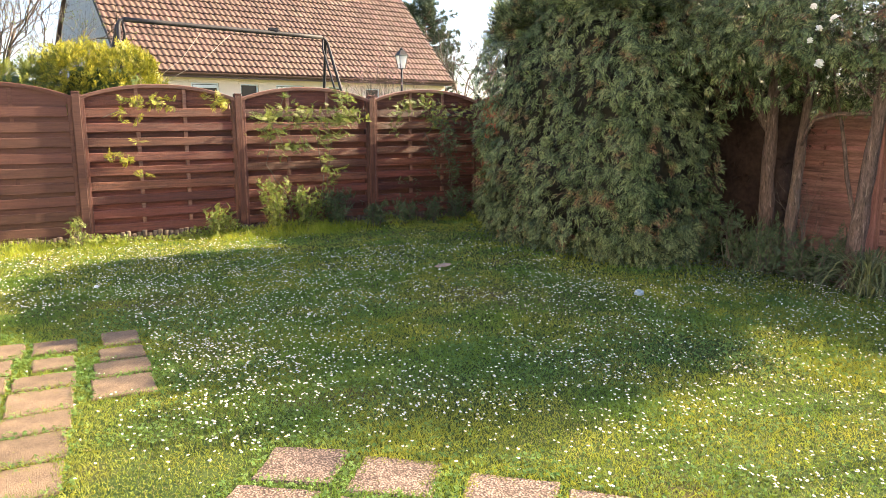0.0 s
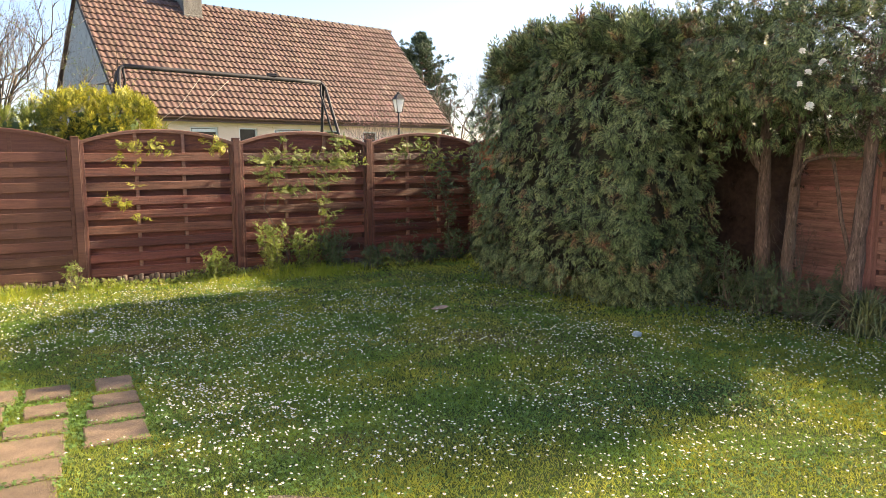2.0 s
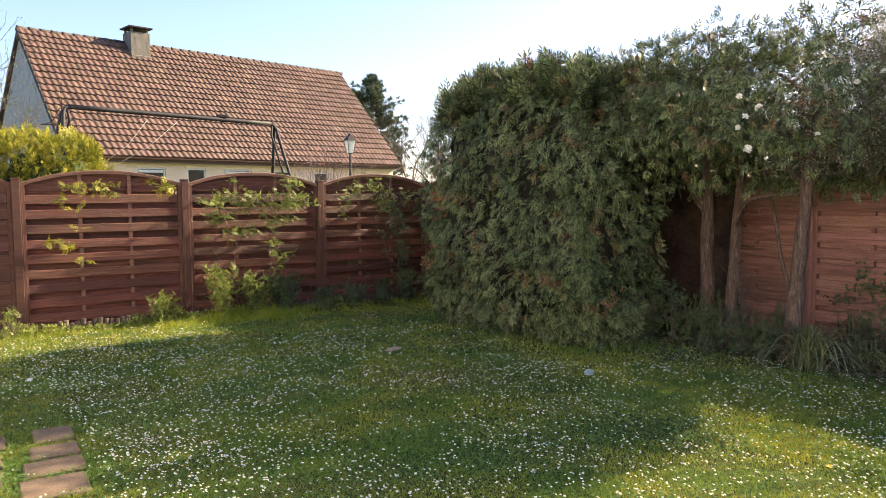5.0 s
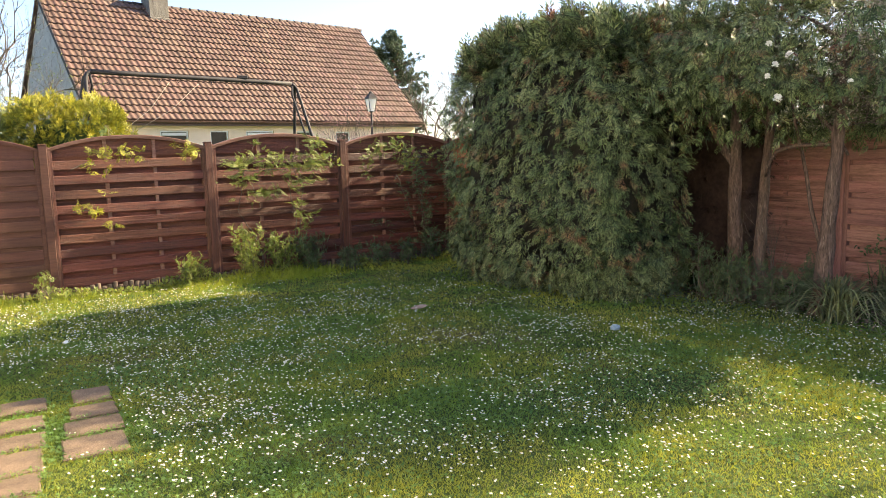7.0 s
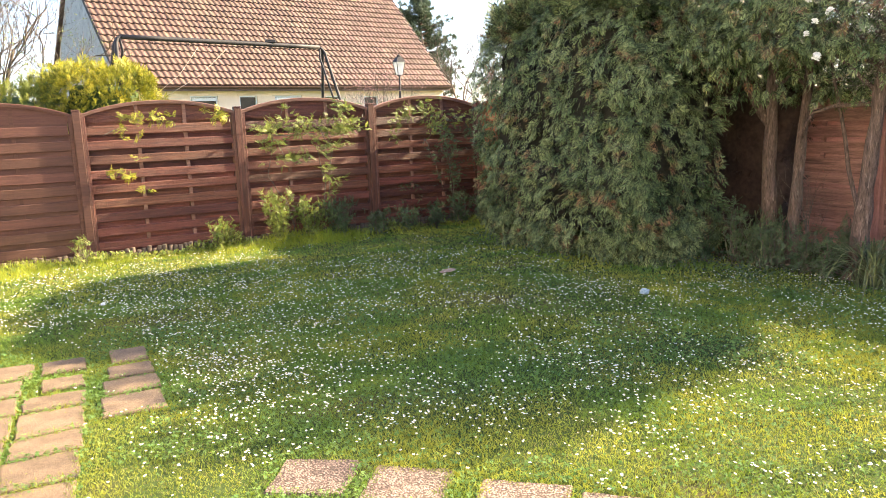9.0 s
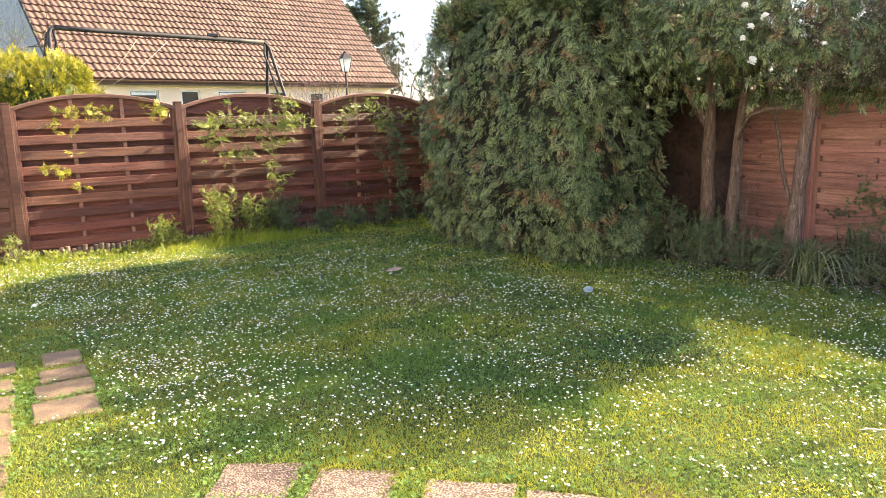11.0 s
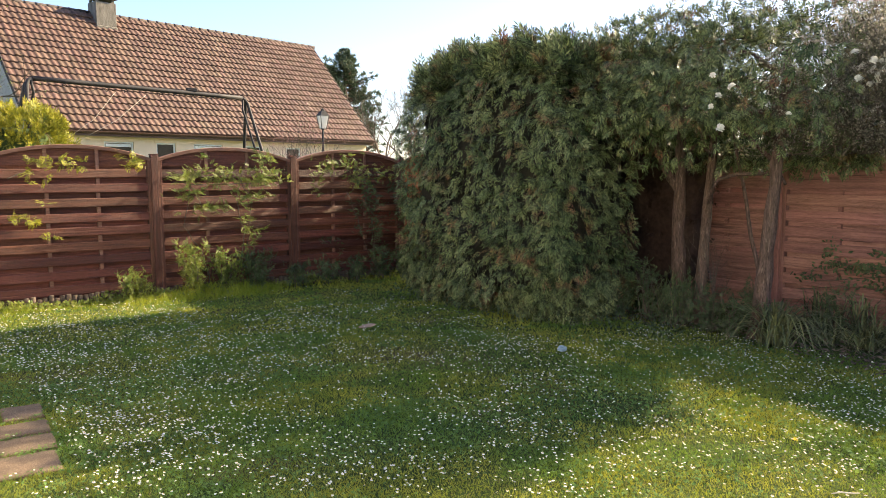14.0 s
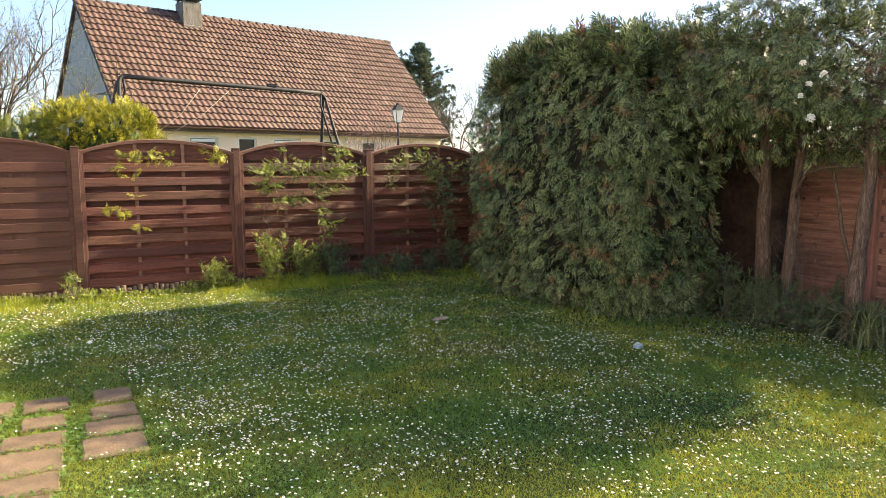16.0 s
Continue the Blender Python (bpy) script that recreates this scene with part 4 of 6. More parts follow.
def tall_thuja(foot, top, girth, crown_c, crown_r, n, seed, label):
    t = thing("thuja_tree", label, "tree", "bare-stemmed thujas", pose(*foot))
    back = Matrix.Translation((-foot[0], -foot[1], -foot[2]))
    pts = bent_line(foot, top, 14, 0.007, seed)
    pts[0, 2] -= 0.1
    rad = np.linspace(girth, girth * 0.35, 14)
    rad[0] *= 1.35
    rad[1] *= 1.15
    tr = tube("trunk", pts, rad, BARK, t, 10, "", 0.09)
    tr.matrix_basis = back
    r = np.random.default_rng(seed)
    for k in range(9):
        h = 0.66 + 0.3 * k / 9
        i = int(h * 13)
        a = r.uniform(0, 6.28)
        end = pts[i] + np.array((0.6 * math.cos(a), 0.75 * math.sin(a), r.uniform(0.25, 0.6)))
        ob = tube("limb", bent_line(pts[i], end, 6, 0.03, seed * 31 + k), np.linspace(girth * 0.3, 0.006, 6), BARK, t, 6)
        ob.matrix_basis = back
    s = Soup()
    p, o = shell_points(crown_c, crown_r, n, 3.2, 0.16, seed * 2.3, 0.42)
    low = (p[:, 2] < crown_c[2] + 0.35 * crown_r[2]) & ((p[:, 2] > crown_c[2] - 0.45 * crown_r[2]) | (rng.uniform(0, 1, n) < 0.12))
    hang(s, p[low], o[low], (0.08, 0.17))
    high = ~low & (p[:, 2] > crown_c[2]) & (rng.uniform(0, 1, n) < 0.55)
    reach_up(s, p[high], (0.07, 0.17), 0.9)
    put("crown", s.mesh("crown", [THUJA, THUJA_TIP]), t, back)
    return t


tree_one = tall_thuja((6.98, 4.66, 0), (7.0, 4.72, 2.9), 0.088, (6.60, 4.72, 2.38), (1.0, 0.74, 0.76), 3900, 5, "thuja with a bare forked trunk under a green crown")
tree_two = tall_thuja((6.98, 4.40, 0), (7.05, 4.28, 2.8), 0.068, (6.65, 4.05, 2.40), (1.0, 0.68, 0.78), 3500, 6, "slim bare-stemmed thuja under a shared green crown")
tree_three = tall_thuja((6.75, 3.57, 0), (6.76, 3.41, 2.7), 0.085, (6.8, 3.28, 2.38), (0.95, 0.68, 0.80), 3000, 8, "leaning bare-stemmed thuja with peeling bark")


def extra_limb(tree, points, radii):
    base = tree.matrix_basis.translation
    ob = tube("limb", [(x - base.x, y - base.y, z - base.z) for x, y, z in points], radii, BARK, tree, 8, "", 0.06)
    return ob


extra_limb(tree_one, [(6.98, 4.68, 1.38), (6.95, 4.78, 1.52), (6.92, 4.86, 1.68), (6.85, 4.98, 1.95), (6.8, 5.05, 2.3)], [0.055, 0.05, 0.045, 0.035, 0.02])
extra_limb(tree_two, [(6.93, 4.30, 1.26), (6.86, 4.21, 1.40), (6.84, 4.13, 1.51), (6.84, 3.93, 1.56), (6.84, 3.66, 1.57), (6.84, 3.47, 1.55), (6.80, 3.40, 1.47)], [0.016, 0.016, 0.017, 0.018, 0.018, 0.016, 0.014])
sapling = thing("sapling", "thin bare sapling stem beside the trunks", "tree", m=pose(7.0, 3.72, 0))
tube("stem", bent_line((0.05, -0.12, -0.05), (0.05, 0.40, 2.0), 9, 0.012, 91), np.linspace(0.026, 0.014, 9), BARK, sapling, 7, "", 0.08)


def hanging_sprays():
    """Low boughs over the side fence, packed to block sun gaps behind the stems."""
    t = thing("thuja_tree", "low thuja boughs hanging over the side fence", "tree", "bare-stemmed thujas", pose(7.75, 4.2, 0))
    back = Matrix.Translation((-7.75, -4.2, 0))
    # added trunk, tucked out of view; it only holds the boughs
    tube("trunk", bent_line((7.85, 5.5, -0.05), (7.75, 5.3, 2.3), 8, 0.02, 77), np.linspace(0.05, 0.02, 8), BARK, t, 8, "", 0.08).matrix_basis = back
    s = Soup()
    n = 1600
    c = np.stack((rng.normal(7.74, 0.13, n), rng.uniform(2.5, 5.4, n), 1.70 + 0.65 * rng.uniform(0, 1, n) ** 1.3), -1)
    c = np.concatenate((c[(c[:, 1] > 3.0) | ((c[:, 2] > 1.9) & (c[:, 1] > 2.65))], np.stack((rng.uniform(7.6, 8.0, 170), rng.uniform(2.68, 3.15, 170), rng.uniform(1.88, 2.3, 170)), -1)))
    n = len(c)
    # extra sprays higher up, added to throw shade on the lawn
    c = np.concatenate((c, np.stack((rng.uniform(7.0, 7.85, 420), rng.uniform(2.3, 3.2, 420), rng.uniform(2.0, 2.9, 420)), -1)))
    n = len(c)
    c, n = np.repeat(c, 2, 0) + rng.normal(0, 0.05, (2 * n, 3)), 2 * n
    hang(s, c, unit(rand_unit(n) + np.array((-0.4, -0.2, 0.0))), (0.08, 0.18))
    put("crown", s.mesh("crown", [THUJA, THUJA_TIP]), t, back)


hanging_sprays()


# ---- the neighbour's house ----
HOUSE = Matrix.Translation((0.21 + 7.84 * 0.982 - 24.4 * 0.189, -0.233 + 7.84 * 0.189 + 24.4 * 0.982, 0)) @ pose(0, 0, 0, 0, 0, 10.9)
LENGTH, EAVE_Z, RIDGE_Z, HALF = 13.9, 2.97, 7.53, 4.36
SLOPE = math.atan2(RIDGE_Z - EAVE_Z, HALF)


def tile_piece(width, run):
    """A double-curved clay tile: x across, y up the slope, with a rounded front lip."""
    n = 7
    V, F = [], []
    for i in range(n):
        t = i / (n - 1)
        x = width * (t - 0.5) * 1.04
        z = 0.026 * math.sin(math.pi * min(t / 0.62, 1.0)) - 0.008 * math.sin(math.pi * max(0, (t - 0.62) / 0.38))
        V += [(x, -0.012, z - 0.01), (x, -0.022, z + 0.052), (x, 0.03, z + 0.058), (x, run + 0.02, z - 0.002)]
    for i in range(n - 1):
        for k in range(3):
            a, b = 4 * i + k, 4 * (i + 1) + k
            F += [(a, b, b + 1), (a, b + 1, a + 1)]
    return np.array(V), np.array(F)


def neighbour_house():
    h = thing("house", "cream rendered house with a steep brown clay tile roof", "house", m=HOUSE)
    d = 2 * HALF
    lo, hi = 0.35, d - 0.35
    top = RIDGE_Z - 0.12
    eave = EAVE_Z + 0.2
    # windows as x0, x1, sill, head
    wins = [(2.35, 3.35, 1.25, 2.60), (4.15, 4.85, 1.45, 2.60), (5.55, 6.70, 1.25, 2.60), (7.70, 8.40, 1.45, 2.58), (9.55, 10.25, 1.25, 2.56)]
    # front wall in pieces round the openings
    bm = bmesh.new()
    x = 0.12
    for x0, x1, z0, z1 in wins:
        box(bm, x, lo, 0, x0, lo + 0.25, eave)
        box(bm, x0, lo, 0, x1, lo + 0.25, z0)
        box(bm, x0, lo, z1, x1, lo + 0.25, eave)
        x = x1
    box(bm, x, lo, 0, LENGTH - 0.12, lo + 0.25, eave)
    part("wall", bm, RENDER, h)
    part("wall", boxed(0.12, hi - 0.25, 0, LENGTH - 0.12, hi, eave), RENDER, h)
    for x0, x1 in ((0.12, 0.37), (LENGTH - 0.37, LENGTH - 0.12)):
        bm = bmesh.new()
        prof = [(lo + 0.25, 0), (hi - 0.25, 0), (hi - 0.25, eave), (HALF, top), (lo + 0.25, eave)]
        a = [bm.verts.new((x0, y, z)) for y, z in prof]
        b = [bm.verts.new((x1, y, z)) for y, z in prof]
        bm.faces.new(a[::-1])
        bm.faces.new(b)
        for i in range(5):
            j = (i + 1) % 5
            bm.faces.new((a[i], a[j], b[j], b[i]))
        part("gable_wall", bm, GABLE, h, "plain grey rendered gable wall")
    for x0, x1, z0, z1 in wins:
        w = part("window", boxed(x0, lo + 0.10, z0, x1, lo + 0.112, z1), GLASS_DARK, h)
        bm = bmesh.new()
        for q in ((x0, z0, x0 + 0.05, z1), (x1 - 0.05, z0, x1, z1), (x0 + 0.05, z1 - 0.05, x1 - 0.05, z1), (x0 + 0.05, z0, x1 - 0.05, z0 + 0.05)):
            box(bm, q[0], lo + 0.05, q[1], q[2], lo + 0.13, q[3], 0.006)
        part("window_frame", bm, WHITE, w)
        if x1 - x0 > 0.9:
            part("shutter_box", boxed(x0 + 0.07, lo + 0.03, z1 - 0.17, x1 - 0.07, lo + 0.098, z1 - 0.07, 0.01), WHITE, w, "white roller blind box")
        part("surround", boxed(x0 - 0.08, lo - 0.015, z1, x1 + 0.08, lo - 0.001, z1 + 0.10), RENDER, w)
        part("window_sill", boxed(x0 - 0.06, lo - 0.05, z0 - 0.05, x1 + 0.06, lo + 0.05, z0, 0.008), CHIMNEY, w)
    # roof deck on both sides
    bm = bmesh.new()
    prof = [(-0.02, EAVE_Z - 0.05), (HALF, RIDGE_Z - 0.05), (d + 0.02, EAVE_Z - 0.05), (d + 0.02, EAVE_Z - 0.13), (HALF, RIDGE_Z - 0.17), (-0.02, EAVE_Z - 0.13)]
    a = [bm.verts.new((0.0, y, z)) for y, z in prof]
    b = [bm.verts.new((LENGTH, y, z)) for y, z in prof]
    for q in ((0, 1, 4, 5), (1, 2, 3, 4)):
        bm.faces.new([a[i] for i in q])
        bm.faces.new([b[i] for i in q][::-1])
    for i in range(6):
        j = (i + 1) % 6
        bm.faces.new((a[i], a[j], b[j], b[i]))
    roof = part("roof", bm, BROWN, h, "steep roof of brown clay tiles with lichen")
    width, rows = 0.2138, 19
    run = math.hypot(HALF, RIDGE_Z - EAVE_Z) / rows
    v, f = tile_piece(width, run)
    me = tri_mesh("tile", v, f, TILE, None, True)
    tilt = Matrix.Rotation(SLOPE, 4, "X")
    field = Soup()
    r3 = np.array(tilt.to_3x3())
    cols = int(LENGTH / width)
    for i in range(rows):
        for k in range(cols):
            at = Vector((width * (k + 0.5), -0.03 + math.cos(SLOPE) * run * i, EAVE_Z - 0.03 + math.sin(SLOPE) * run * i))
            lift = Matrix.Translation(at) @ tilt @ pose(0, 0, random.uniform(0, 0.006), random.uniform(-0.5, 1.0), random.uniform(-0.8, 0.8), random.uniform(-0.6, 0.6))
            if 3 <= i < 9 and k < 50:
                put("tile", me, roof, lift)
            else:
                m4 = np.array(lift)
                field.add(v @ m4[:3, :3].T + m4[:3, 3], f)
    tagged(put("tile_field", field.mesh("tile_field", TILE_FIELD, True), roof), "rows of brown clay tiles", kind="stuff")
    # ridge and verge tiles
    rv, rf = tube_arrays([(0, 0, 0), (0.05, 0, 0), (0.40, 0, 0)], [0.092, 0.085, 0.074], 10)
    ridge = tri_mesh("ridge_tile", rv, rf, TILE_DARK, None, True)
    x = 0.0
    while x < LENGTH - 0.2:
        put("ridge_tile", ridge, roof, pose(x, HALF, RIDGE_Z - 0.03, 0, random.uniform(-1, 1)))
        x += 0.37
    for side in (-0.02, LENGTH + 0.0):
        for i in range(rows):
            put("verge_tile", VERGE, roof, Matrix.Translation((side, -0.03 + math.cos(SLOPE) * run * i, EAVE_Z - 0.03 + math.sin(SLOPE) * run * i)) @ tilt)
    part("gutter", gutter_mesh(LENGTH), BROWN, h, "brown half-round gutter")
    part("fascia", boxed(0.0, 0.0, EAVE_Z - 0.22, LENGTH, 0.025, EAVE_Z - 0.05), BROWN, h)
    part("soffit", boxed(0.0, 0.027, EAVE_Z - 0.2, LENGTH, lo, EAVE_Z - 0.17), WHITE, h)
    # chimney on the front slope by the ridge
    c = part("chimney", boxed(3.70, HALF - 0.62, 6.6, 4.44, HALF + 0.1, 7.86, 0.01), CHIMNEY, h, "grey rendered chimney with a dark cap")
    part("flashing", boxed(3.68, HALF - 0.68, 6.80, 4.46, HALF - 0.60, 6.98, 0.02), CHIMNEY, c)
    for px in (3.74, 4.31):
        for py in (HALF - 0.56, HALF - 0.02):
            part("cap_leg", boxed(px, py, 7.86, px + 0.09, py + 0.09, 8.0), CHIMNEY, c)
    part("chimney_cap", boxed(3.62, HALF - 0.72, 8.0, 4.52, HALF + 0.2, 8.06, 0.01), BLACK, c)


VERGE = None


def gutter_mesh(length):
    bm = bmesh.new()
    prof = [(-0.10 + 0.06 * math.cos(a), EAVE_Z - 0.06 + 0.07 * math.sin(a)) for a in np.linspace(math.pi, 2 * math.pi, 8)]
    prof += [(-0.10 + 0.052 * math.cos(a), EAVE_Z - 0.06 + 0.062 * math.sin(a)) for a in np.linspace(2 * math.pi, math.pi, 8)]
    a = [bm.verts.new((0, y, z)) for y, z in prof]
    b = [bm.verts.new((length, y, z)) for y, z in prof]
    for i in range(len(prof)):
        j = (i + 1) % len(prof)
        bm.faces.new((a[i], a[j], b[j], b[i]))
    bm.faces.new(a)
    bm.faces.new(b[::-1])
    return bm


def verge_mesh():
    bm = bmesh.new()
    box(bm, -0.015, 0.0, -0.09, 0.03, 0.34, 0.05, 0.008)
    me = bpy.data.meshes.new("verge_tile")
    bm.to_mesh(me)
    bm.free()
    me.materials.append(TILE_DARK)
    return me


VERGE = verge_mesh()
neighbour_house()


# ---- swing frame behind the fence ----
def swing_frame():
    a, b = np.array((1.62, 11.0, 2.83)), np.array((4.80, 11.7, 2.81))
    t = thing("swing_frame", "dark steel garden swing frame with ropes", "swing", m=pose(3.2, 11.35, 0))
    back = Matrix.Translation((-3.2, -11.35, 0))
    along = unit(b - a)
    across = np.array((-along[1], along[0], 0))
    objs = [tube("top_bar", [a + along * k for k in np.linspace(0.02, np.linalg.norm(b - a) - 0.02, 8)], [0.034] * 8, BLACK, t, 10)]
    for end, sgn in ((a, -1), (b, 1)):
        for w in (-1, 1):
            foot = end + across * w * 0.85 + along * sgn * 0.42
            foot[2] = -0.05
            bend = end + along * sgn * 0.07 + across * w * 0.03 + np.array((0, 0, -0.09))
            mid = end + along * sgn * 0.035 + np.array((0, 0, -0.025))
            objs.append(tube("leg", [end - along * sgn * 0.03, mid, bend, (bend + foot) / 2, foot], [0.026] * 5, BLACK, t, 8))
            if w * sgn < 0:
                off = -along * sgn * 0.10
                objs.append(tube("leg_stay", [mid + off * 0.3, bend + off + np.array((0, 0, -0.1)), foot + off], [0.018] * 3, BLACK, t, 7))
        p, q = end + across * 0.42 + along * sgn * 0.2, end - across * 0.42 + along * sgn * 0.2
        p[2] = q[2] = 1.35
        objs.append(tube("brace", [p, q], [0.016, 0.016], BLACK, t, 6))
    for s in (0.42, 1.0, 1.28, 1.82, 2.05, 2.35, 2.7):
        c = a + along * s + np.array((0, 0, -0.062))
        ring = [c + 0.028 * (math.cos(w) * along + math.sin(w) * np.array((0, 0, 1.0))) for w in np.linspace(0, 5.2, 9)]
        objs.append(tube("hook", ring, [0.005] * 9, BLACK, t, 5))
    objs.append(part("bracket", boxed(-0.08, -0.03, 0.0, 0.08, 0.03, 0.05, 0.006), BLACK, t))
    c = a + along * 2.33
    ends = [(1.12, (1.95, 10.9, 2.0)), (1.58, (2.12, 10.92, 2.0))]
    for s, e in ends:
        p = a + along * s + np.array((0, 0, -0.09))
        mid = (p + np.array(e)) / 2 + np.array((0.05, 0, -0.04))
        end = np.array((e[0] - 0.35, e[1], 1.2))
        objs.append(tube("rope", [p, mid, np.array(e), end], [0.0032] * 4, ROPE, t, 5, "pale fraying rope"))
    for o in objs:
        o.matrix_basis = back
    objs[-3].matrix_basis = back @ Matrix.Translation((c[0], c[1], c[2] + 0.03))


swing_frame()


# ---- street lamp ----
def street_lamp():
    t = thing("street_lamp", "black street lamp with a four-sided frosted lantern", "street lamp", m=pose(7.95, 15.0, 0))
    tube("pole", [(0, 0, -0.1), (0, 0, 0.3), (0, 0, 0.35), (0, 0, 2.3), (0, 0, 2.60)], [0.055, 0.055, 0.036, 0.026, 0.022], BLACK, t, 10)
    tube("collar", [(0, 0, 2.56), (0, 0, 2.60), (0, 0, 2.56), (0, 0, 2.575)], [0.025, 0.035, 0.062, 0.062], BLACK, t, 10)
    lantern = part("lantern_glass", lantern_bm(0.055, 0.10, 2.575, 2.86, True), LANTERN_GLASS, t, "frosted white lantern glass")
    for sx, sy in ((1, 1), (1, -1), (-1, 1), (-1, -1)):
        tube("bar", [(0.058 * sx, 0.058 * sy, 2.57), (0.104 * sx, 0.104 * sy, 2.87)], [0.008, 0.008], BLACK, lantern, 5)
    part("lantern_roof", lantern_bm(0.118, 0.04, 2.86, 2.98, True), BLACK, t)
    tube("finial", [(0, 0, 2.97), (0, 0, 3.0), (0, 0, 3.02), (0, 0, 3.04)], [0.045, 0.045, 0.02, 0.004], BLACK, t, 8)


def lantern_bm(r0, r1, z0, z1, closed):
    bm = bmesh.new()
    a = [bm.verts.new((r0 * x, r0 * y, z0)) for x, y in ((1, 1), (-1, 1), (-1, -1), (1, -1))]
    b = [bm.verts.new((r1 * x, r1 * y, z1)) for x, y in ((1, 1), (-1, 1), (-1, -1), (1, -1))]
    for i in range(4):
        j = (i + 1) % 4
        bm.faces.new((a[i], a[j], b[j], b[i]))
    if closed:
        bm.faces.new(a[::-1])
        bm.faces.new(b)
    return bm


street_lamp()


# ---- golden conifer hedge behind the fence ----
def golden_hedge():
    t = thing("golden_hedge", "clipped golden-yellow conifer hedge behind the fence", "hedge", m=pose(0.8, 10.7, 0))
    back = Matrix.Translation((-0.8, -10.7, 0))
    for c, r, n, mat in (((1.26, 10.65, 1.14), (0.64, 0.85, 1.14), 8000, GOLD), ((-0.45, 10.9, 1.06), (1.2, 0.95, 1.06), 6500, GOLD_GREEN)):
        s = Soup()
        p, o = shell_points(c, r, n, 9.0, 0.2, 6.0, 0.16)
        keep = (p[:, 2] > 1.4) & (p[:, 1] < 11.1)
        p, o = p[keep], o[keep]
        m = len(p)
        conifer(s, p, o * 0.7 + rand_unit(m) * 0.5 + np.array((0, -0.1, 0.45)), o * 0.5 + rand_unit(m) * 0.7, rng.uniform(0.06, 0.16, m))
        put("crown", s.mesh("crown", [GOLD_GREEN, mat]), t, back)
    # solid dark green cores, painting the shade between the sprays
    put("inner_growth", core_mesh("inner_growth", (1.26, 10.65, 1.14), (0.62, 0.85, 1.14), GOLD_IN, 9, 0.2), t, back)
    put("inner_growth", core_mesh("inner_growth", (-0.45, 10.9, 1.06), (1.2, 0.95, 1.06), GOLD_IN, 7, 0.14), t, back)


golden_hedge()


# ---- far trees ----
def grow(soup, p, d, length, radius, depth, r, spread=0.55, lift=0.12, tips=None, sides=5):
    """A branching limb; the ends are gathered in tips."""
    pts = [np.array(p)]
    d = unit(np.array(d, float))
    for i in range(4):
        d = unit(d + r.normal(0, 0.13, 3) + np.array((0, 0, lift * 0.4)))
        pts.append(pts[-1] + d * length / 4)
    soup.add(*tube_arrays(pts, np.linspace(radius, radius * 0.6, 5), sides))
    if depth == 0:
        if tips is not None:
            tips.append((pts[-1], d))
        return
    for k in range(r.integers(2, 4) + (1 if depth > 1 else 0)):
        i = r.integers(1, 5)
        nd = unit(d + r.normal(0, spread, 3) + np.array((0, 0, lift)))
        grow(soup, pts[i] if k else pts[-1], nd, length * r.uniform(0.55, 0.8), radius * 0.55, depth - 1, r, spread, lift, tips, max(3, sides - 1))


def bare_tree(x, y, height, seed, label, buds=0, depth=4):
    t = thing("bare_tree", label, "tree", "bare spring trees", pose(x, y, 0))
    r = np.random.default_rng(seed)
    tips = []
    tube("trunk", bent_line((0, 0, -0.1), (0.1, 0, height * 0.3), 6, 0.03, seed), np.linspace(0.13, 0.09, 6) * height / 6, TWIG, t, 8)
    s = Soup()
    for k in range(4):
        grow(s, (0.1, 0, height * (0.22 + 0.025 * k)), (r.normal(0, 0.5), r.normal(0, 0.5), 1.0), height * 0.32, 0.055 * height / 6, depth, r, 0.5, 0.15, tips, 4)
    put("limb", s.mesh("limb", TWIG, True), t)
    if buds and tips:
        pts = np.array([a for a, _ in tips])
        idx = rng.integers(0, len(pts), buds)
        q = pts[idx] + rng.normal(0, 0.06, (buds, 3))
        s = Soup().scatter(*LEAF_PIECE, frames(rand_unit(buds), rand_unit(buds), rng.uniform(0.03, 0.06, buds)), q)
        tagged(put("bud_leaf", s.mesh("bud_leaf", LEAF), t, None, "tiny fresh yellow-green leaves"), kind="stuff")


bare_tree(-0.9, 22.0, 5.8, 3, "leafless spring tree with fine grey twigs", 500, 5)
bare_tree(-2.8, 24.0, 6.6, 4, "leafless spring tree with fine grey twigs", 0, 5)
bare_tree(-0.2, 23.4, 6.4, 17, "leafless spring tree with fine grey twigs", 400, 4)
bare_tree(-1.7, 21.0, 5.4, 19, "leafless spring tree with fine grey twigs", 300, 4)
bare_tree(1.5, 20.5, 3.9, 9, "thin spring tree with first yellow-green leaves", 700, 4)
bare_tree(21.0, 33.5, 6.2, 12, "leafless spring tree with fine grey twigs")
bare_tree(24.5, 36.0, 6.8, 14, "leafless spring tree with fine grey twigs")


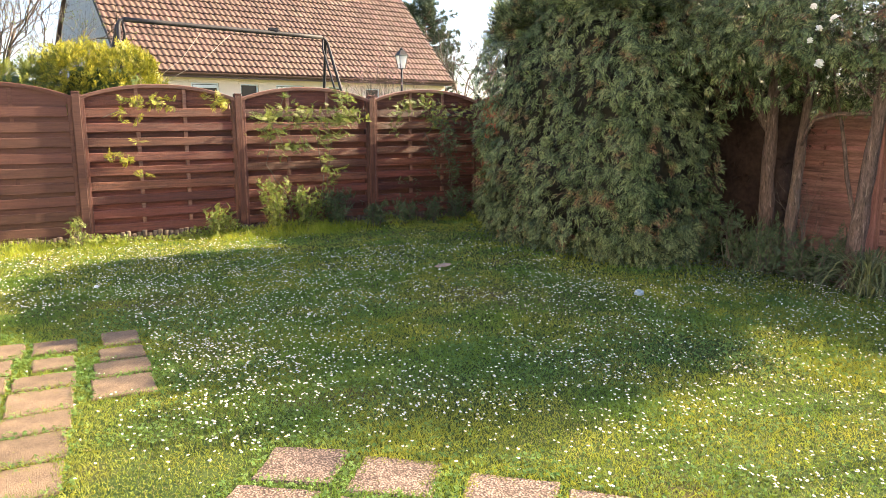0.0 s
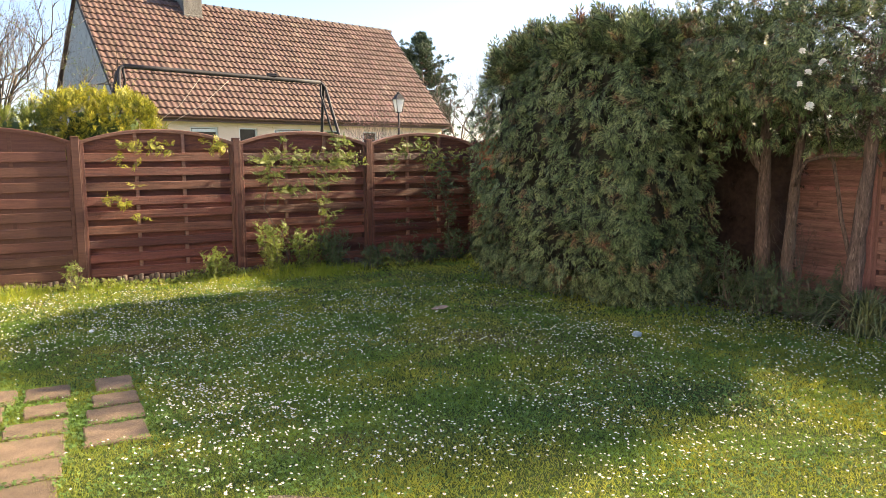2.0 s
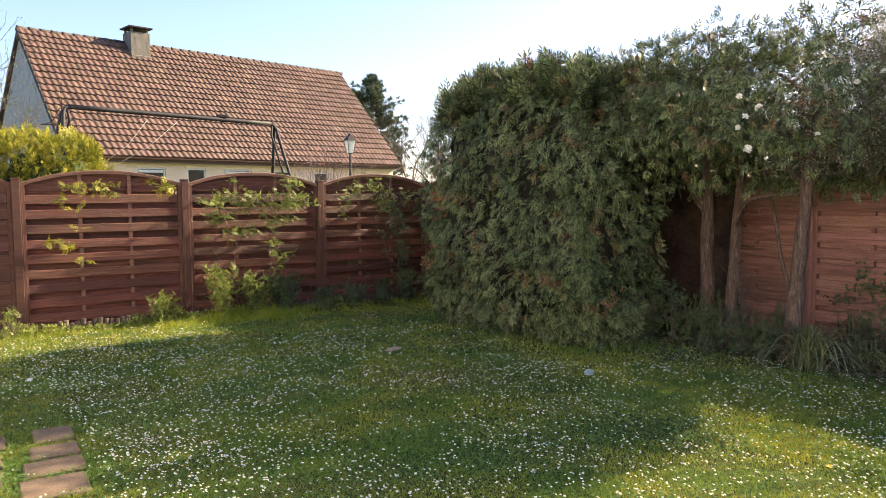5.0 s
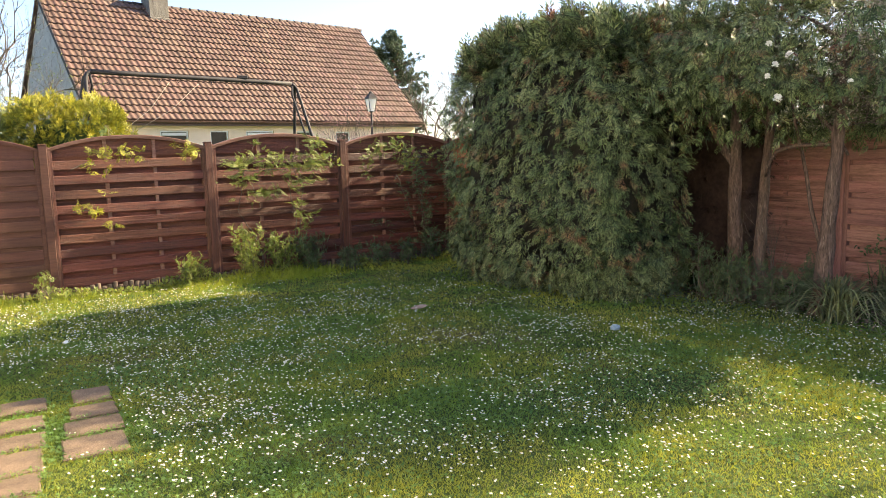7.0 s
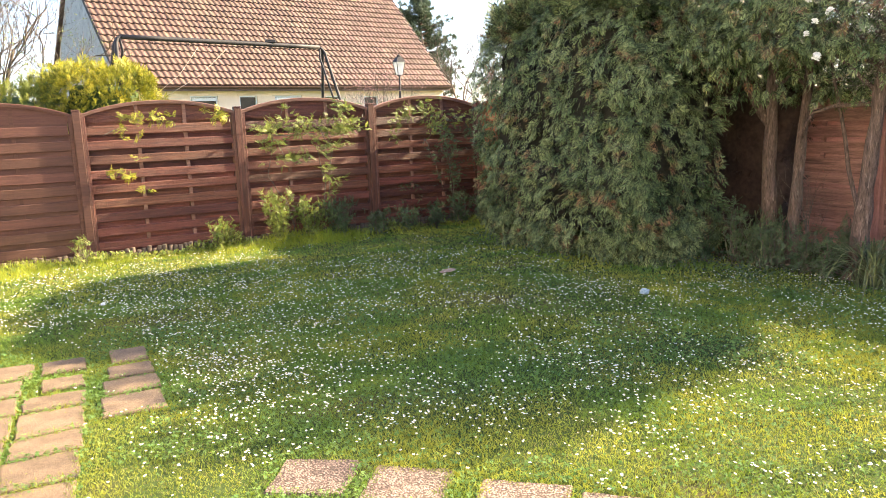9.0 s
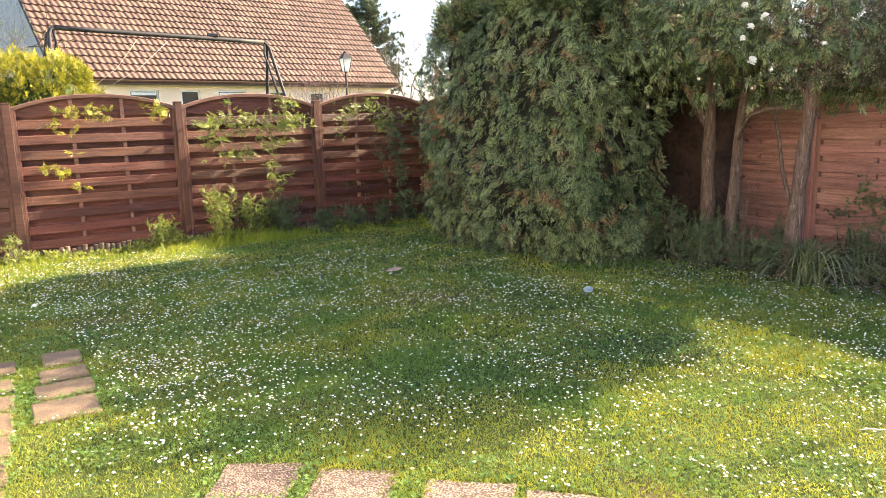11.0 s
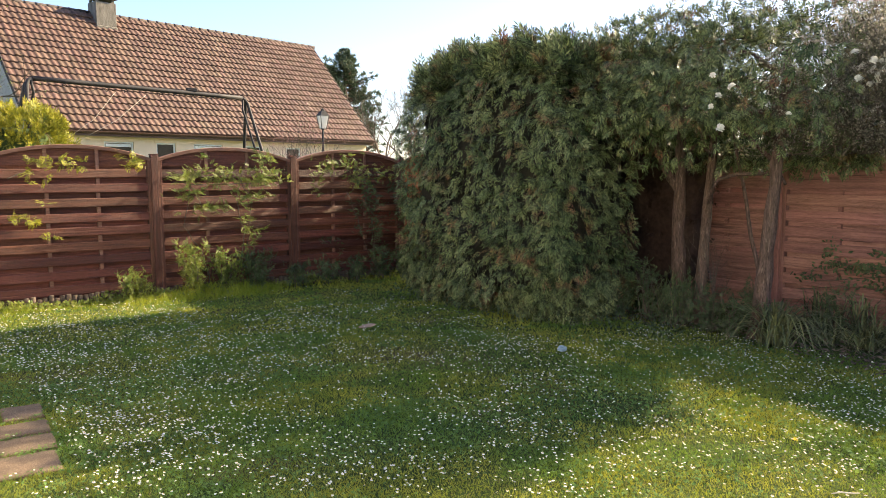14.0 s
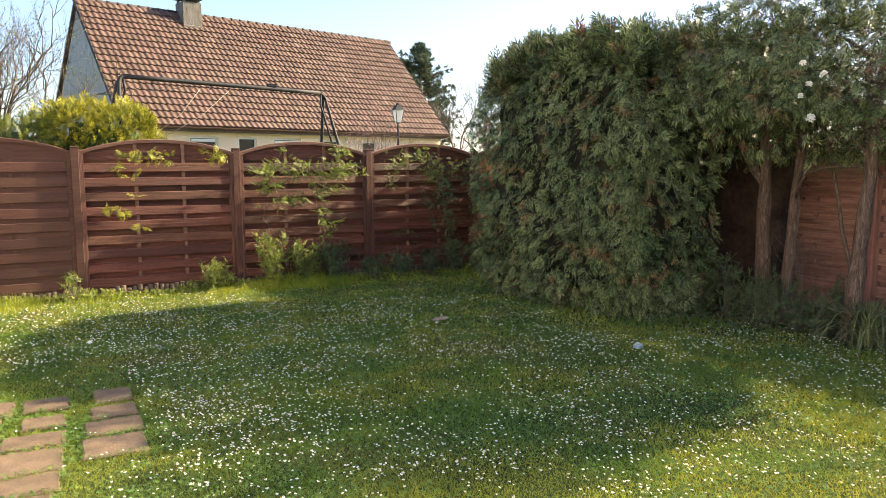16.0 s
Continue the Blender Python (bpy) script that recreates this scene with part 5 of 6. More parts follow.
def pine_tree():
    x, y, base = 20.9, 37.0, 0.0
    t = thing("pine_tree", "dark green pine behind the roof", "tree", m=pose(x, y, 0))
    tube("trunk", bent_line((0, 0, -0.2), (-0.4, 0, 7.8), 10, 0.08, 3), np.linspace(0.24, 0.05, 10), BARK, t, 8)
    limbs, s = Soup(), Soup()
    r = np.random.default_rng(21)
    for k in range(64):
        h = 1.6 + 6.4 * k / 64
        a = r.uniform(0, 6.28)
        reach = (1.0 - 0.55 * abs(h - 4.5) / 4.0) * r.uniform(1.2, 2.5) * (0.6 if h > 7 else 1)
        p = np.array((-0.05 * h, 0, h))
        e = p + np.array((reach * math.cos(a), reach * math.sin(a), r.uniform(0.1, 0.7)))
        limbs.add(*tube_arrays(bent_line(p, e, 5, 0.05, k), np.linspace(0.05, 0.015, 5), 5))
        for j in range(20):
            c = p + (e - p) * r.uniform(0.3, 1.05) + r.normal(0, 0.16, 3)
            m = 34
            d = unit(rand_unit(m) + np.array((0, 0, 0.7)))
            needle = (np.array([(-0.12, 0, 0), (0.12, 0, 0), (0, 1, 0)]), np.array([(0, 1, 2)]))
            s.scatter(*needle, frames(d, rand_unit(m), rng.uniform(0.12, 0.26, m)), c + d * 0.03)
    put("limb", limbs.mesh("limb", BARK, True), t)
    put("crown", s.mesh("crown", PINE), t)


pine_tree()


def budding_shrub():
    t = thing("budding_shrub", "twiggy shrub with pink buds in front of the house", "shrub", m=pose(6.75, 14.0, 0))
    r = np.random.default_rng(5)
    s, tips = Soup(), []
    for k in range(12):
        grow(s, (r.normal(0, 0.1), r.normal(0, 0.1), 0), (r.normal(0, 0.35), r.normal(0, 0.35), 1.2), 1.15, 0.012, 3, r, 0.35, 0.2, tips, 4)
    put("stem", s.mesh("stem", TWIG, True), t)
    pts = np.array([a for a, _ in tips])
    n = 2600
    q = pts[rng.integers(0, len(pts), n)] + rng.normal(0, 0.05, (n, 3))
    s = Soup().scatter(*LEAF_PIECE, frames(rand_unit(n), rand_unit(n), rng.uniform(0.012, 0.028, n)), q)
    put("bud", s.mesh("bud", PINK), t, None, "small pink buds")


budding_shrub()


# ---- climbers, weeds and border plants ----
def leafy_cluster(soup, c, r, n, size, hang=0.0, piece=LEAF_SPRAY):
    """Leafy twigs round a place on the fence."""
    q = rng.normal(0, 1, (n, 3)) * np.asarray(r) + np.asarray(c)
    y = rand_unit(n) + np.array((0, -0.4, 0.25 - hang))
    z = rand_unit(n) * 0.8 + np.array((0, -0.7, 0.6))
    if piece is SPRAYS:
        conifer(soup, q, y * np.array((1.6, 0.6, 0.8)), z, rng.uniform(*size, n))
    else:
        soup.scatter(*piece, frames(y * np.array((1.6, 0.6, 0.8)), z, rng.uniform(*size, n)), q)


def fence_climber(label, vines, leaves, mat, foot, piece=LEAF_SPRAY, size=(0.06, 0.13)):
    """vines: lists of (x, z) along the fence; leaves: (x, z, spread x, spread z, count)."""
    t = thing("climbing_plant", label, "climber", "fence climbers", pose(foot, FENCE_Y - 0.12, 0))
    for k, line in enumerate(vines):
        pts = [(x - foot, -0.03 + 0.02 * math.sin(7 * i + k), z) for i, (x, z) in enumerate(line)]
        fine = []
        for p, q in zip(pts, pts[1:]):
            for j in range(4):
                w = j / 4
                fine.append(tuple(a + (b - a) * w + random.uniform(-0.015, 0.015) for a, b in zip(p, q)))
        fine.append(pts[-1])
        tube("vine", fine, np.linspace(0.007, 0.003, len(fine)), TWIG, t, 5)
    s = Soup()
    for x, z, sx, sz, n in leaves:
        leafy_cluster(s, (x - foot, -0.05, z), (sx, 0.035, sz), max(4, int(0.55 * n)), size, 0.0, piece)
    put("foliage", s.mesh("foliage", [GOLD_GREEN, GOLD] if piece is SPRAYS else mat), t)


fence_climber("yellow-green conifer shoots poking through the fence", [[(1.1, 1.5), (1.35, 1.62)], [(1.1, 1.0), (1.3, 1.03)]],
              [(1.40, 1.70, 0.07, 0.025, 22), (1.62, 1.71, 0.08, 0.025, 26), (1.85, 1.70, 0.05, 0.03, 16), (1.32, 1.56, 0.03, 0.04, 14), (1.48, 1.57, 0.03, 0.03, 9), (1.30, 1.03, 0.06, 0.03, 26),
               (1.12, 1.07, 0.03, 0.03, 9), (1.50, 1.21, 0.02, 0.015, 8), (1.52, 0.83, 0.012, 0.03, 9), (2.42, 1.71, 0.08, 0.035, 44)], GOLD, 1.3, SPRAYS, (0.07, 0.14))
fence_climber("flowering creeper with fresh green leaves over the fence", [[(3.35, 0.1), (3.3, 0.5), (3.05, 0.9), (3.15, 1.4), (3.3, 1.75)], [(3.8, 0.2), (3.85, 0.8), (3.75, 1.2), (3.9, 1.75)],
               [(3.0, 1.45), (3.5, 1.42), (4.1, 1.45), (4.4, 1.5)], [(2.9, 1.55), (3.2, 1.35), (3.3, 1.05)], [(3.8, 1.5), (3.95, 1.2), (3.88, 0.6)]],
              [(3.03, 1.50, 0.09, 0.035, 110), (3.5, 1.60, 0.22, 0.05, 160), (4.05, 1.47, 0.2, 0.04, 210), (4.2, 1.56, 0.12, 0.05, 110), (3.1, 1.32, 0.10, 0.03, 90), (3.35, 1.12, 0.14, 0.03, 130),
               (4.0, 1.26, 0.16, 0.022, 90), (3.85, 1.05, 0.04, 0.12, 70), (4.1, 1.76, 0.08, 0.05, 70), (3.3, 1.80, 0.03, 0.04, 24), (3.95, 0.78, 0.10, 0.02, 44), (3.9, 0.60, 0.05, 0.02, 20), (3.55, 1.40, 0.12, 0.05, 60)],
              LEAF, 3.6, LEAF_SPRAY, (0.06, 0.125))
fence_climber("pale-leaved climber spilling over the dark corner panel", [[(5.9, 0.1), (5.85, 0.8), (5.7, 1.4), (5.6, 1.75)], [(5.4, 1.2), (5.6, 1.4), (6.1, 1.55)], [(5.45, 1.3), (5.6, 0.9), (5.8, 0.3)]],
              [(5.35, 1.72, 0.14, 0.06, 130), (5.62, 1.50, 0.10, 0.09, 150), (5.1, 1.62, 0.12, 0.04, 80), (4.95, 1.38, 0.04, 0.08, 40), (6.0, 1.62, 0.16, 0.06, 80)], LEAF, 5.7, LEAF_SPRAY, (0.055, 0.115))
fence_climber("dark hanging strand of climber on the corner panel", [[(5.9, 0.1), (5.88, 0.8), (5.75, 1.45)]],
              [(5.75, 1.38, 0.10, 0.10, 150), (5.82, 1.08, 0.08, 0.13, 200), (5.90, 0.75, 0.07, 0.14, 180), (5.95, 0.42, 0.08, 0.12, 140), (5.55, 1.05, 0.06, 0.08, 50), (6.2, 1.35, 0.10, 0.10, 110),
               (6.3, 1.0, 0.05, 0.16, 80), (5.62, 0.72, 0.08, 0.06, 40), (5.1, 0.60, 0.10, 0.025, 40), (5.3, 0.40, 0.03, 0.05, 18)], LEAF_DARK, 5.85, LEAF_SPRAY, (0.045, 0.1))


def leafy_shrub(x, y, w, h, n, mat, label, size=(0.022, 0.05)):
    t = thing("leafy_shrub", label, "shrub", "shrubs along the fence", pose(x, y, 0))
    r = np.random.default_rng(int(x * 100 + y * 10))
    s = Soup()
    for k in range(10):
        a = r.uniform(0, 6.28)
        top = np.array((0.8 * w * math.cos(a) * r.uniform(0.2, 1), 0.5 * w * math.sin(a) * r.uniform(0.2, 1), h * r.uniform(0.6, 1.0)))
        pts = bent_line((r.normal(0, 0.04), r.normal(0, 0.04), -0.03), top, 6, 0.015, k)
        tube("stem", pts, np.linspace(0.006, 0.003, 6), TWIG, t, 4)
        m = n // 18
        q = pts[r.integers(1, 6, m)] + r.normal(0, 0.035, (m, 3))
        q[:, 2] = np.abs(q[:, 2]) + 0.01
        y_ = rand_unit(m) + np.array((0, -0.2, 0.5))
        s.scatter(*LEAF_SPRAY, frames(y_, rand_unit(m) + np.array((0, -0.4, 0.6)), r.uniform(*size, m) * 2.6), q)
    put("foliage", s.mesh("foliage", mat), t)


leafy_shrub(3.12, 9.2, 0.34, 0.66, 900, LEAF, "bushy weed with bright green leaves at the fence foot")
leafy_shrub(3.55, 9.2, 0.30, 0.52, 700, LEAF, "bushy weed with bright green leaves at the fence foot")
leafy_shrub(3.98, 9.2, 0.32, 0.50, 800, LEAF_DARK, "dark leafy shrub at the fence foot")
leafy_shrub(2.35, 9.2, 0.26, 0.32, 460, LEAF, "low green weed at the fence foot")
leafy_shrub(0.75, 9.15, 0.14, 0.30, 160, LEAF, "low green weed at the fence foot")
for wx, wh in ((4.55, 0.28), (5.0, 0.32), (5.45, 0.3), (5.9, 0.34), (6.3, 0.4)):
    leafy_shrub(wx, 9.15, 0.26, wh, 330, LEAF_DARK, "dark ground-cover weed at the shaded fence foot")


def weed_strip():
    n = 5200
    x = rng.uniform(-1.4, 6.6, n)
    y = FENCE_Y - 0.1 - np.abs(rng.normal(0, 0.16, n))
    dens = np.clip(0.5 + 0.6 * fractal(x, y, 2.6, 31), 0.05, 1)
    keep = rng.uniform(0, 1, n) < dens
    x, y = x[keep], y[keep]
    m = len(x)
    q = np.stack((x, y, rng.uniform(0.01, 0.14, m) * dens[keep]), -1)
    s = Soup().scatter(*LEAF_PIECE, frames(rand_unit(m) + np.array((0, -0.2, 0.7)), rand_unit(m) + np.array((0, -0.5, 0.5)), rng.uniform(0.025, 0.06, m)), q)
    tagged(put("weeds", s.mesh("weeds", LEAF)), "low green weeds along the fence foot", "weeds", kind="stuff")
    n = 5200
    x = rng.uniform(5.0, 7.6, n)
    y = rng.uniform(3.9, 7.6, n)
    edge = 5.05 + 0.9 * np.clip((6.0 - y) / 1.6, 0, 1)
    keep = (x > edge - 0.15) & (x < edge + 0.55)
    x, y = x[keep], y[keep]
    m = len(x)
    q = np.stack((x, y, rng.uniform(0.0, 0.16, m)), -1)
    s = Soup().scatter(*LEAF_PIECE, frames(rand_unit(m) + np.array((-0.3, -0.2, 0.7)), rand_unit(m) + np.array((0, -0.5, 0.5)), rng.uniform(0.02, 0.045, m)), q)
    tagged(put("ground_cover", s.mesh("ground_cover", LEAF_DARK)), "dark ivy-like ground cover under the hedge", "ground cover", kind="stuff")


weed_strip()


def strap_clump(x, y, h, w, n, label):
    """A clump of arching sword-shaped leaves."""
    t = thing("iris_clump", label, "plant", "strap-leaved border plants", pose(x, y, 0))
    r = np.random.default_rng(int(x * 37 + y * 101))
    s = Soup()
    k = 7
    for i in range(n):
        a = r.uniform(0, 6.28)
        inner = r.uniform(0, 1) < 0.35
        reach, top = (w * r.uniform(0.15, 0.5), h * r.uniform(0.8, 1.1)) if inner else (w * r.uniform(0.6, 1.15), h * r.uniform(0.45, 0.95))
        bend = r.uniform(0.5, 0.7) if inner else r.uniform(0.78, 1.02)
        wide = r.uniform(0.004, 0.0085)
        d = np.array((math.cos(a), math.sin(a), 0))
        side = np.array((-math.sin(a), math.cos(a), 0))
        b = np.array((r.normal(0, 0.05), r.normal(0, 0.05), -0.02))
        V = []
        for j in range(k):
            u = j / (k - 1)
            c = b + d * reach * u ** 1.2 + np.array((0, 0, top * math.sin(math.pi * u * bend)))
            g = wide * (1 - u ** 2.5) + 0.0008
            V += [c - side * g, c + side * g]
        F = []
        for j in range(k - 1):
            F += [(2 * j, 2 * j + 1, 2 * j + 3), (2 * j, 2 * j + 3, 2 * j + 2)]
        s.add(V, F)
    put("leaf_blade", s.mesh("leaf_blade", IRIS), t)


STRAP = "arching strap-leaved border plant by the side fence"
for cx, cy, ch, cw, cn in ((6.52, 3.28, 0.42, 0.74, 190), (7.12, 2.14, 0.36, 0.66, 170), (7.1, 2.72, 0.26, 0.5, 80), (6.75, 4.52, 0.46, 0.34, 40), (7.0, 3.0, 0.26, 0.45, 60), (7.6, 3.0, 0.42, 0.45, 60), (7.65, 2.45, 0.44, 0.45, 60), (7.6, 1.65, 0.46, 0.55, 90),
                           (7.7, 3.5, 0.42, 0.4, 40), (7.1, 4.85, 0.48, 0.35, 36), (6.98, 4.48, 0.52, 0.3, 34), (7.5, 1.05, 0.5, 0.55, 60), (7.85, 2.0, 0.55, 0.35, 40)):
    strap_clump(cx, cy, ch, cw, cn, STRAP)
for cx, cy, hh in ((6.55, 4.75, 0.62), (6.6, 4.35, 0.5), (6.6, 3.98, 0.42), (6.6, 4.58, 0.4), (6.55, 3.72, 0.36), (7.3, 4.0, 0.45), (7.5, 3.2, 0.4), (7.8, 2.7, 0.45), (6.4, 5.0, 0.4)):
    leafy_shrub(cx, cy, 0.24, hh, 300, LEAF_DARK, "leafy green border weed under the trees")


def border_litter():
    """Brown dead leaves on the bare earth of the border."""
    n = 5200
    x, y = rng.uniform(6.15, 8.05, n), rng.uniform(0.4, 5.2, n)
    keep = x > 6.45 + 0.18 * np.sin(2.1 * y) + rng.normal(0, 0.12, n) + 0.25 * np.clip(2.4 - y, 0, 2) * 0.3
    x, y = x[keep], y[keep]
    m = len(x)
    q = np.stack((x, y, rng.uniform(0.0, 0.03, m)), -1)
    s = Soup().scatter(*LEAF_PIECE, frames(rand_unit(m) * np.array((1, 1, 0.3)), rand_unit(m) * 0.5 + np.array((0, 0, 1.0)), rng.uniform(0.025, 0.06, m)), q)
    tagged(put("leaf_litter", s.mesh("leaf_litter", MULCH)), "brown dead leaves on the border soil", "leaf litter", kind="stuff")


border_litter()


def dry_stem(x, y, h):
    t = thing("dry_plant", "dry twiggy stem standing in the border", "plant", m=pose(x, y, 0))
    r = np.random.default_rng(8)
    s = Soup()
    for k in range(3):
        grow(s, (0, 0, 0), (r.normal(0, 0.12), r.normal(0, 0.12), 1), h * 0.55, 0.005, 3, r, 0.35, 0.25, None, 3)
    put("stem", s.mesh("stem", TWIG, True), t)


dry_stem(6.62, 3.98, 0.85)


def fence_ivy():
    t = thing("ivy", "dark ivy creeping through the side fence boards", "ivy", m=pose(FENCE_X - 0.05, 3.0, 0))
    s = Soup()
    for y, z, sy, sz, n in ((3.55, 0.72, 0.05, 0.09, 50), (3.3, 0.60, 0.18, 0.028, 150), (2.85, 0.61, 0.25, 0.028, 220), (2.9, 0.76, 0.16, 0.018, 80), (2.55, 0.64, 0.12, 0.05, 60), (3.1, 0.45, 0.2, 0.04, 80), (2.7, 0.42, 0.2, 0.05, 70),
                            (3.8, 0.45, 0.1, 0.03, 40), (1.7, 0.7, 0.2, 0.05, 80)):
        q = rng.normal(0, 1, (n, 3)) * np.array((0.02, sy, sz)) + np.array((-0.03, y - 3.0, z))
        s.scatter(*LEAF_PIECE, frames(rand_unit(n) + np.array((-0.3, 0, -0.2)), rand_unit(n) * 0.6 + np.array((-0.9, 0, 0.4)), rng.uniform(0.030, 0.058, n)), q)
    put("foliage", s.mesh("foliage", LEAF_DARK), t)
    for k in range(3):
        tube("vine", bent_line((-0.02, 0.9 - 0.2 * k, 0.3 + 0.12 * k), (-0.02, -0.6, 0.55 + 0.08 * k), 8, 0.02, k + 50), [0.004] * 8, TWIG, t, 4)


fence_ivy()


# ---- climbing rose and the pale shrub beyond the side fence ----
def bloom_mesh(seed):
    """A full rose: cupped petals crowded over a dome, uneven in size."""
    s, r = Soup(), np.random.default_rng(seed)
    for k in range(22):
        h = (k + 0.5) / 22
        a, tilt = 2.4 * k + r.normal(0, 0.3), 1.45 * h + 0.1
        d = np.array((math.sin(tilt) * math.cos(a), math.sin(tilt) * math.sin(a), math.cos(tilt)))
        side = unit(np.cross(d, (0.2, 0.1, 1.0)))
        up = np.cross(side, d)
        c, w = d * (0.40 + 0.12 * h), r.uniform(0.16, 0.30)
        b = c * 0.35
        s.add([b - side * w * 0.4, b + side * w * 0.4, c - side * w + d * 0.02, c + side * w, c + up * w * 0.8 + d * r.uniform(0.0, 0.12)],
              [(0, 1, 3), (0, 3, 2), (2, 3, 4)])
    return s.mesh("rose_bloom", ROSE)


def climbing_rose():
    t = thing("climbing_rose", "climbing rose with white blooms threaded through the trees", "rose", m=pose(7.2, 3.2, 0))
    back = Matrix.Translation((-7.2, -3.2, 0))
    mes = [bloom_mesh(k) for k in range(4)]
    # blooms placed on the camera's view rays, just in front of the crown
    clear = [(5.50, 3.34, 2.36, 0.06), (5.50, 3.16, 2.25, 0.08), (5.50, 3.28, 2.19, 0.07), (5.50, 3.34, 2.11, 0.06), (5.50, 3.25, 1.93, 0.09), (5.50, 2.69, 2.01, 0.05),
             (6.15, 2.74, 2.45, 0.06), (6.15, 2.54, 2.50, 0.07), (6.15, 2.40, 2.42, 0.08), (6.15, 2.50, 2.30, 0.07), (6.15, 2.03, 2.19, 0.09), (6.15, 2.18, 2.50, 0.08), (6.15, 1.99, 2.37, 0.07)]
    for x, y, z, d in clear:
        put("bloom", random.choice(mes), t, back @ pose(x, y, z, random.uniform(30, 80), random.uniform(-40, 40), random.uniform(-130, -50)) @ Matrix.Scale(d * 0.8, 4))
    r = np.random.default_rng(17)
    for k in range(22):
        c = np.array((6.75 + r.normal(0, 0.15), max(r.normal(2.55, 0.28), 2.1), 2.48 + r.normal(0, 0.17)))
        for j in range(r.integers(2, 7)):
            x, y, z = c + r.normal(0, 0.05, 3)
            put("bloom", mes[j % 4], t, back @ pose(x, y, z, r.uniform(20, 90), r.uniform(-50, 50), r.uniform(-150, -30)) @ Matrix.Scale(r.uniform(0.03, 0.062), 4))
    for k in range(70):
        a = np.array((7.3 + r.normal(0, 0.15), 2.8 + r.normal(0, 0.35), 1.75))
        b = np.array((6.95 + r.normal(0, 0.3), 2.65 + r.normal(0, 0.35), 2.5 + r.normal(0, 0.3)))
        v, f = tube_arrays(bent_line(a, b, 8, 0.07, 300 + k), np.linspace(0.007, 0.0025, 8), 3)
        put("cane", tri_mesh("cane", v, f, TWIG, None, True), t, back)
    s, tips = Soup(), []
    for k in range(74):
        a = (7.05 + r.normal(0, 0.2), r.uniform(2.3, 3.2), r.uniform(1.7, 2.6))
        grow(s, a, (r.normal(-0.3, 0.6), r.normal(-0.1, 0.6), 0.7), 0.42, 0.006, 3, r, 0.7, 0.0, tips, 3)
    tagged(put("twig_tangle", s.mesh("twig_tangle", TWIG), t, back), "tangled grey-brown rose twigs", kind="stuff")
    ends = np.array([a for a, _ in tips])
    n = 40000
    q = ends[rng.integers(0, len(ends), n)] + rng.normal(0, 0.05, (n, 3))
    q = q[(q[:, 1] > np.where(q[:, 2] < 2.15, 2.36, 2.03)) & (q[:, 0] < 7.9) & (q[:, 2] > 1.72) & (q[:, 2] < 3.12)]
    n = len(q)
    s = Soup().scatter(*LEAF_FLAT, frames(rand_unit(n) + np.array((0, 0, -0.2)), rand_unit(n) + np.array((0, 0, 0.7)), rng.uniform(0.013, 0.028, n)), q)
    put("foliage", s.mesh("foliage", ROSE_LEAF), t, back)


climbing_rose()


def pale_shrub(x, y, h, w, seed, n):
    t = thing("pale_shrub", "sunlit shrub beyond the side fence, its leaves coloured pale for backlight", "shrub", "shrubs beyond the side fence", pose(x, y, 0))
    r = np.random.default_rng(seed)
    s, tips = Soup(), []
    for k in range(9):
        grow(s, (r.normal(0, 0.15), r.normal(0, 0.15), 0.0), (r.normal(0, 0.4), r.normal(0, 0.4), 1.3), h * 0.5, 0.016, 3, r, 0.4, 0.12, tips, 4)
    put("stem", s.mesh("stem", TWIG, True), t)
    pts = np.array([a for a, _ in tips])
    q = pts[rng.integers(0, len(pts), n)] + rng.normal(0, w, (n, 3))
    q[:, 0] = np.maximum(q[:, 0], 8.6 - x)
    s = Soup().scatter(*LEAF_FLAT, frames(rand_unit(n), rand_unit(n), rng.uniform(0.024, 0.055, n)), q)
    put("blossom", s.mesh("blossom", BACKLIT_LEAF), t)


pale_shrub(10.3, 4.6, 2.3, 0.2, 44, 11000)
pale_shrub(10.2, 3.5, 2.4, 0.2, 41, 20000)
pale_shrub(10.4, 2.5, 2.4, 0.2, 42, 22000)
pale_shrub(10.2, 1.5, 2.2, 0.2, 43, 18000)
bare_tree(9.6, 1.5, 3.9, 33, "young tree with sparse budding branches beyond the fence", 260, 3)


# ---- litter and single flowers on the lawn ----
def crumpled(name, label, category, mat, size, m, seed):
    bm = bmesh.new()
    bmesh.ops.create_icosphere(bm, subdivisions=3, radius=1)
    for v in bm.verts:
        k = 1 + 0.35 * noise.noise(Vector(v.co) * 2.3 + Vector((seed, 0, 0))) + 0.25 * noise.noise(Vector(v.co) * 5.1 + Vector((0, seed, 0)))
        v.co = Vector((v.co.x * size[0], v.co.y * size[1], v.co.z * size[2])) * k
        v.co.z = max(v.co.z, -size[2] * 0.6)
    ob = part(name, bm, mat)
    ob.matrix_basis = m
    return tagged(ob, label, category)


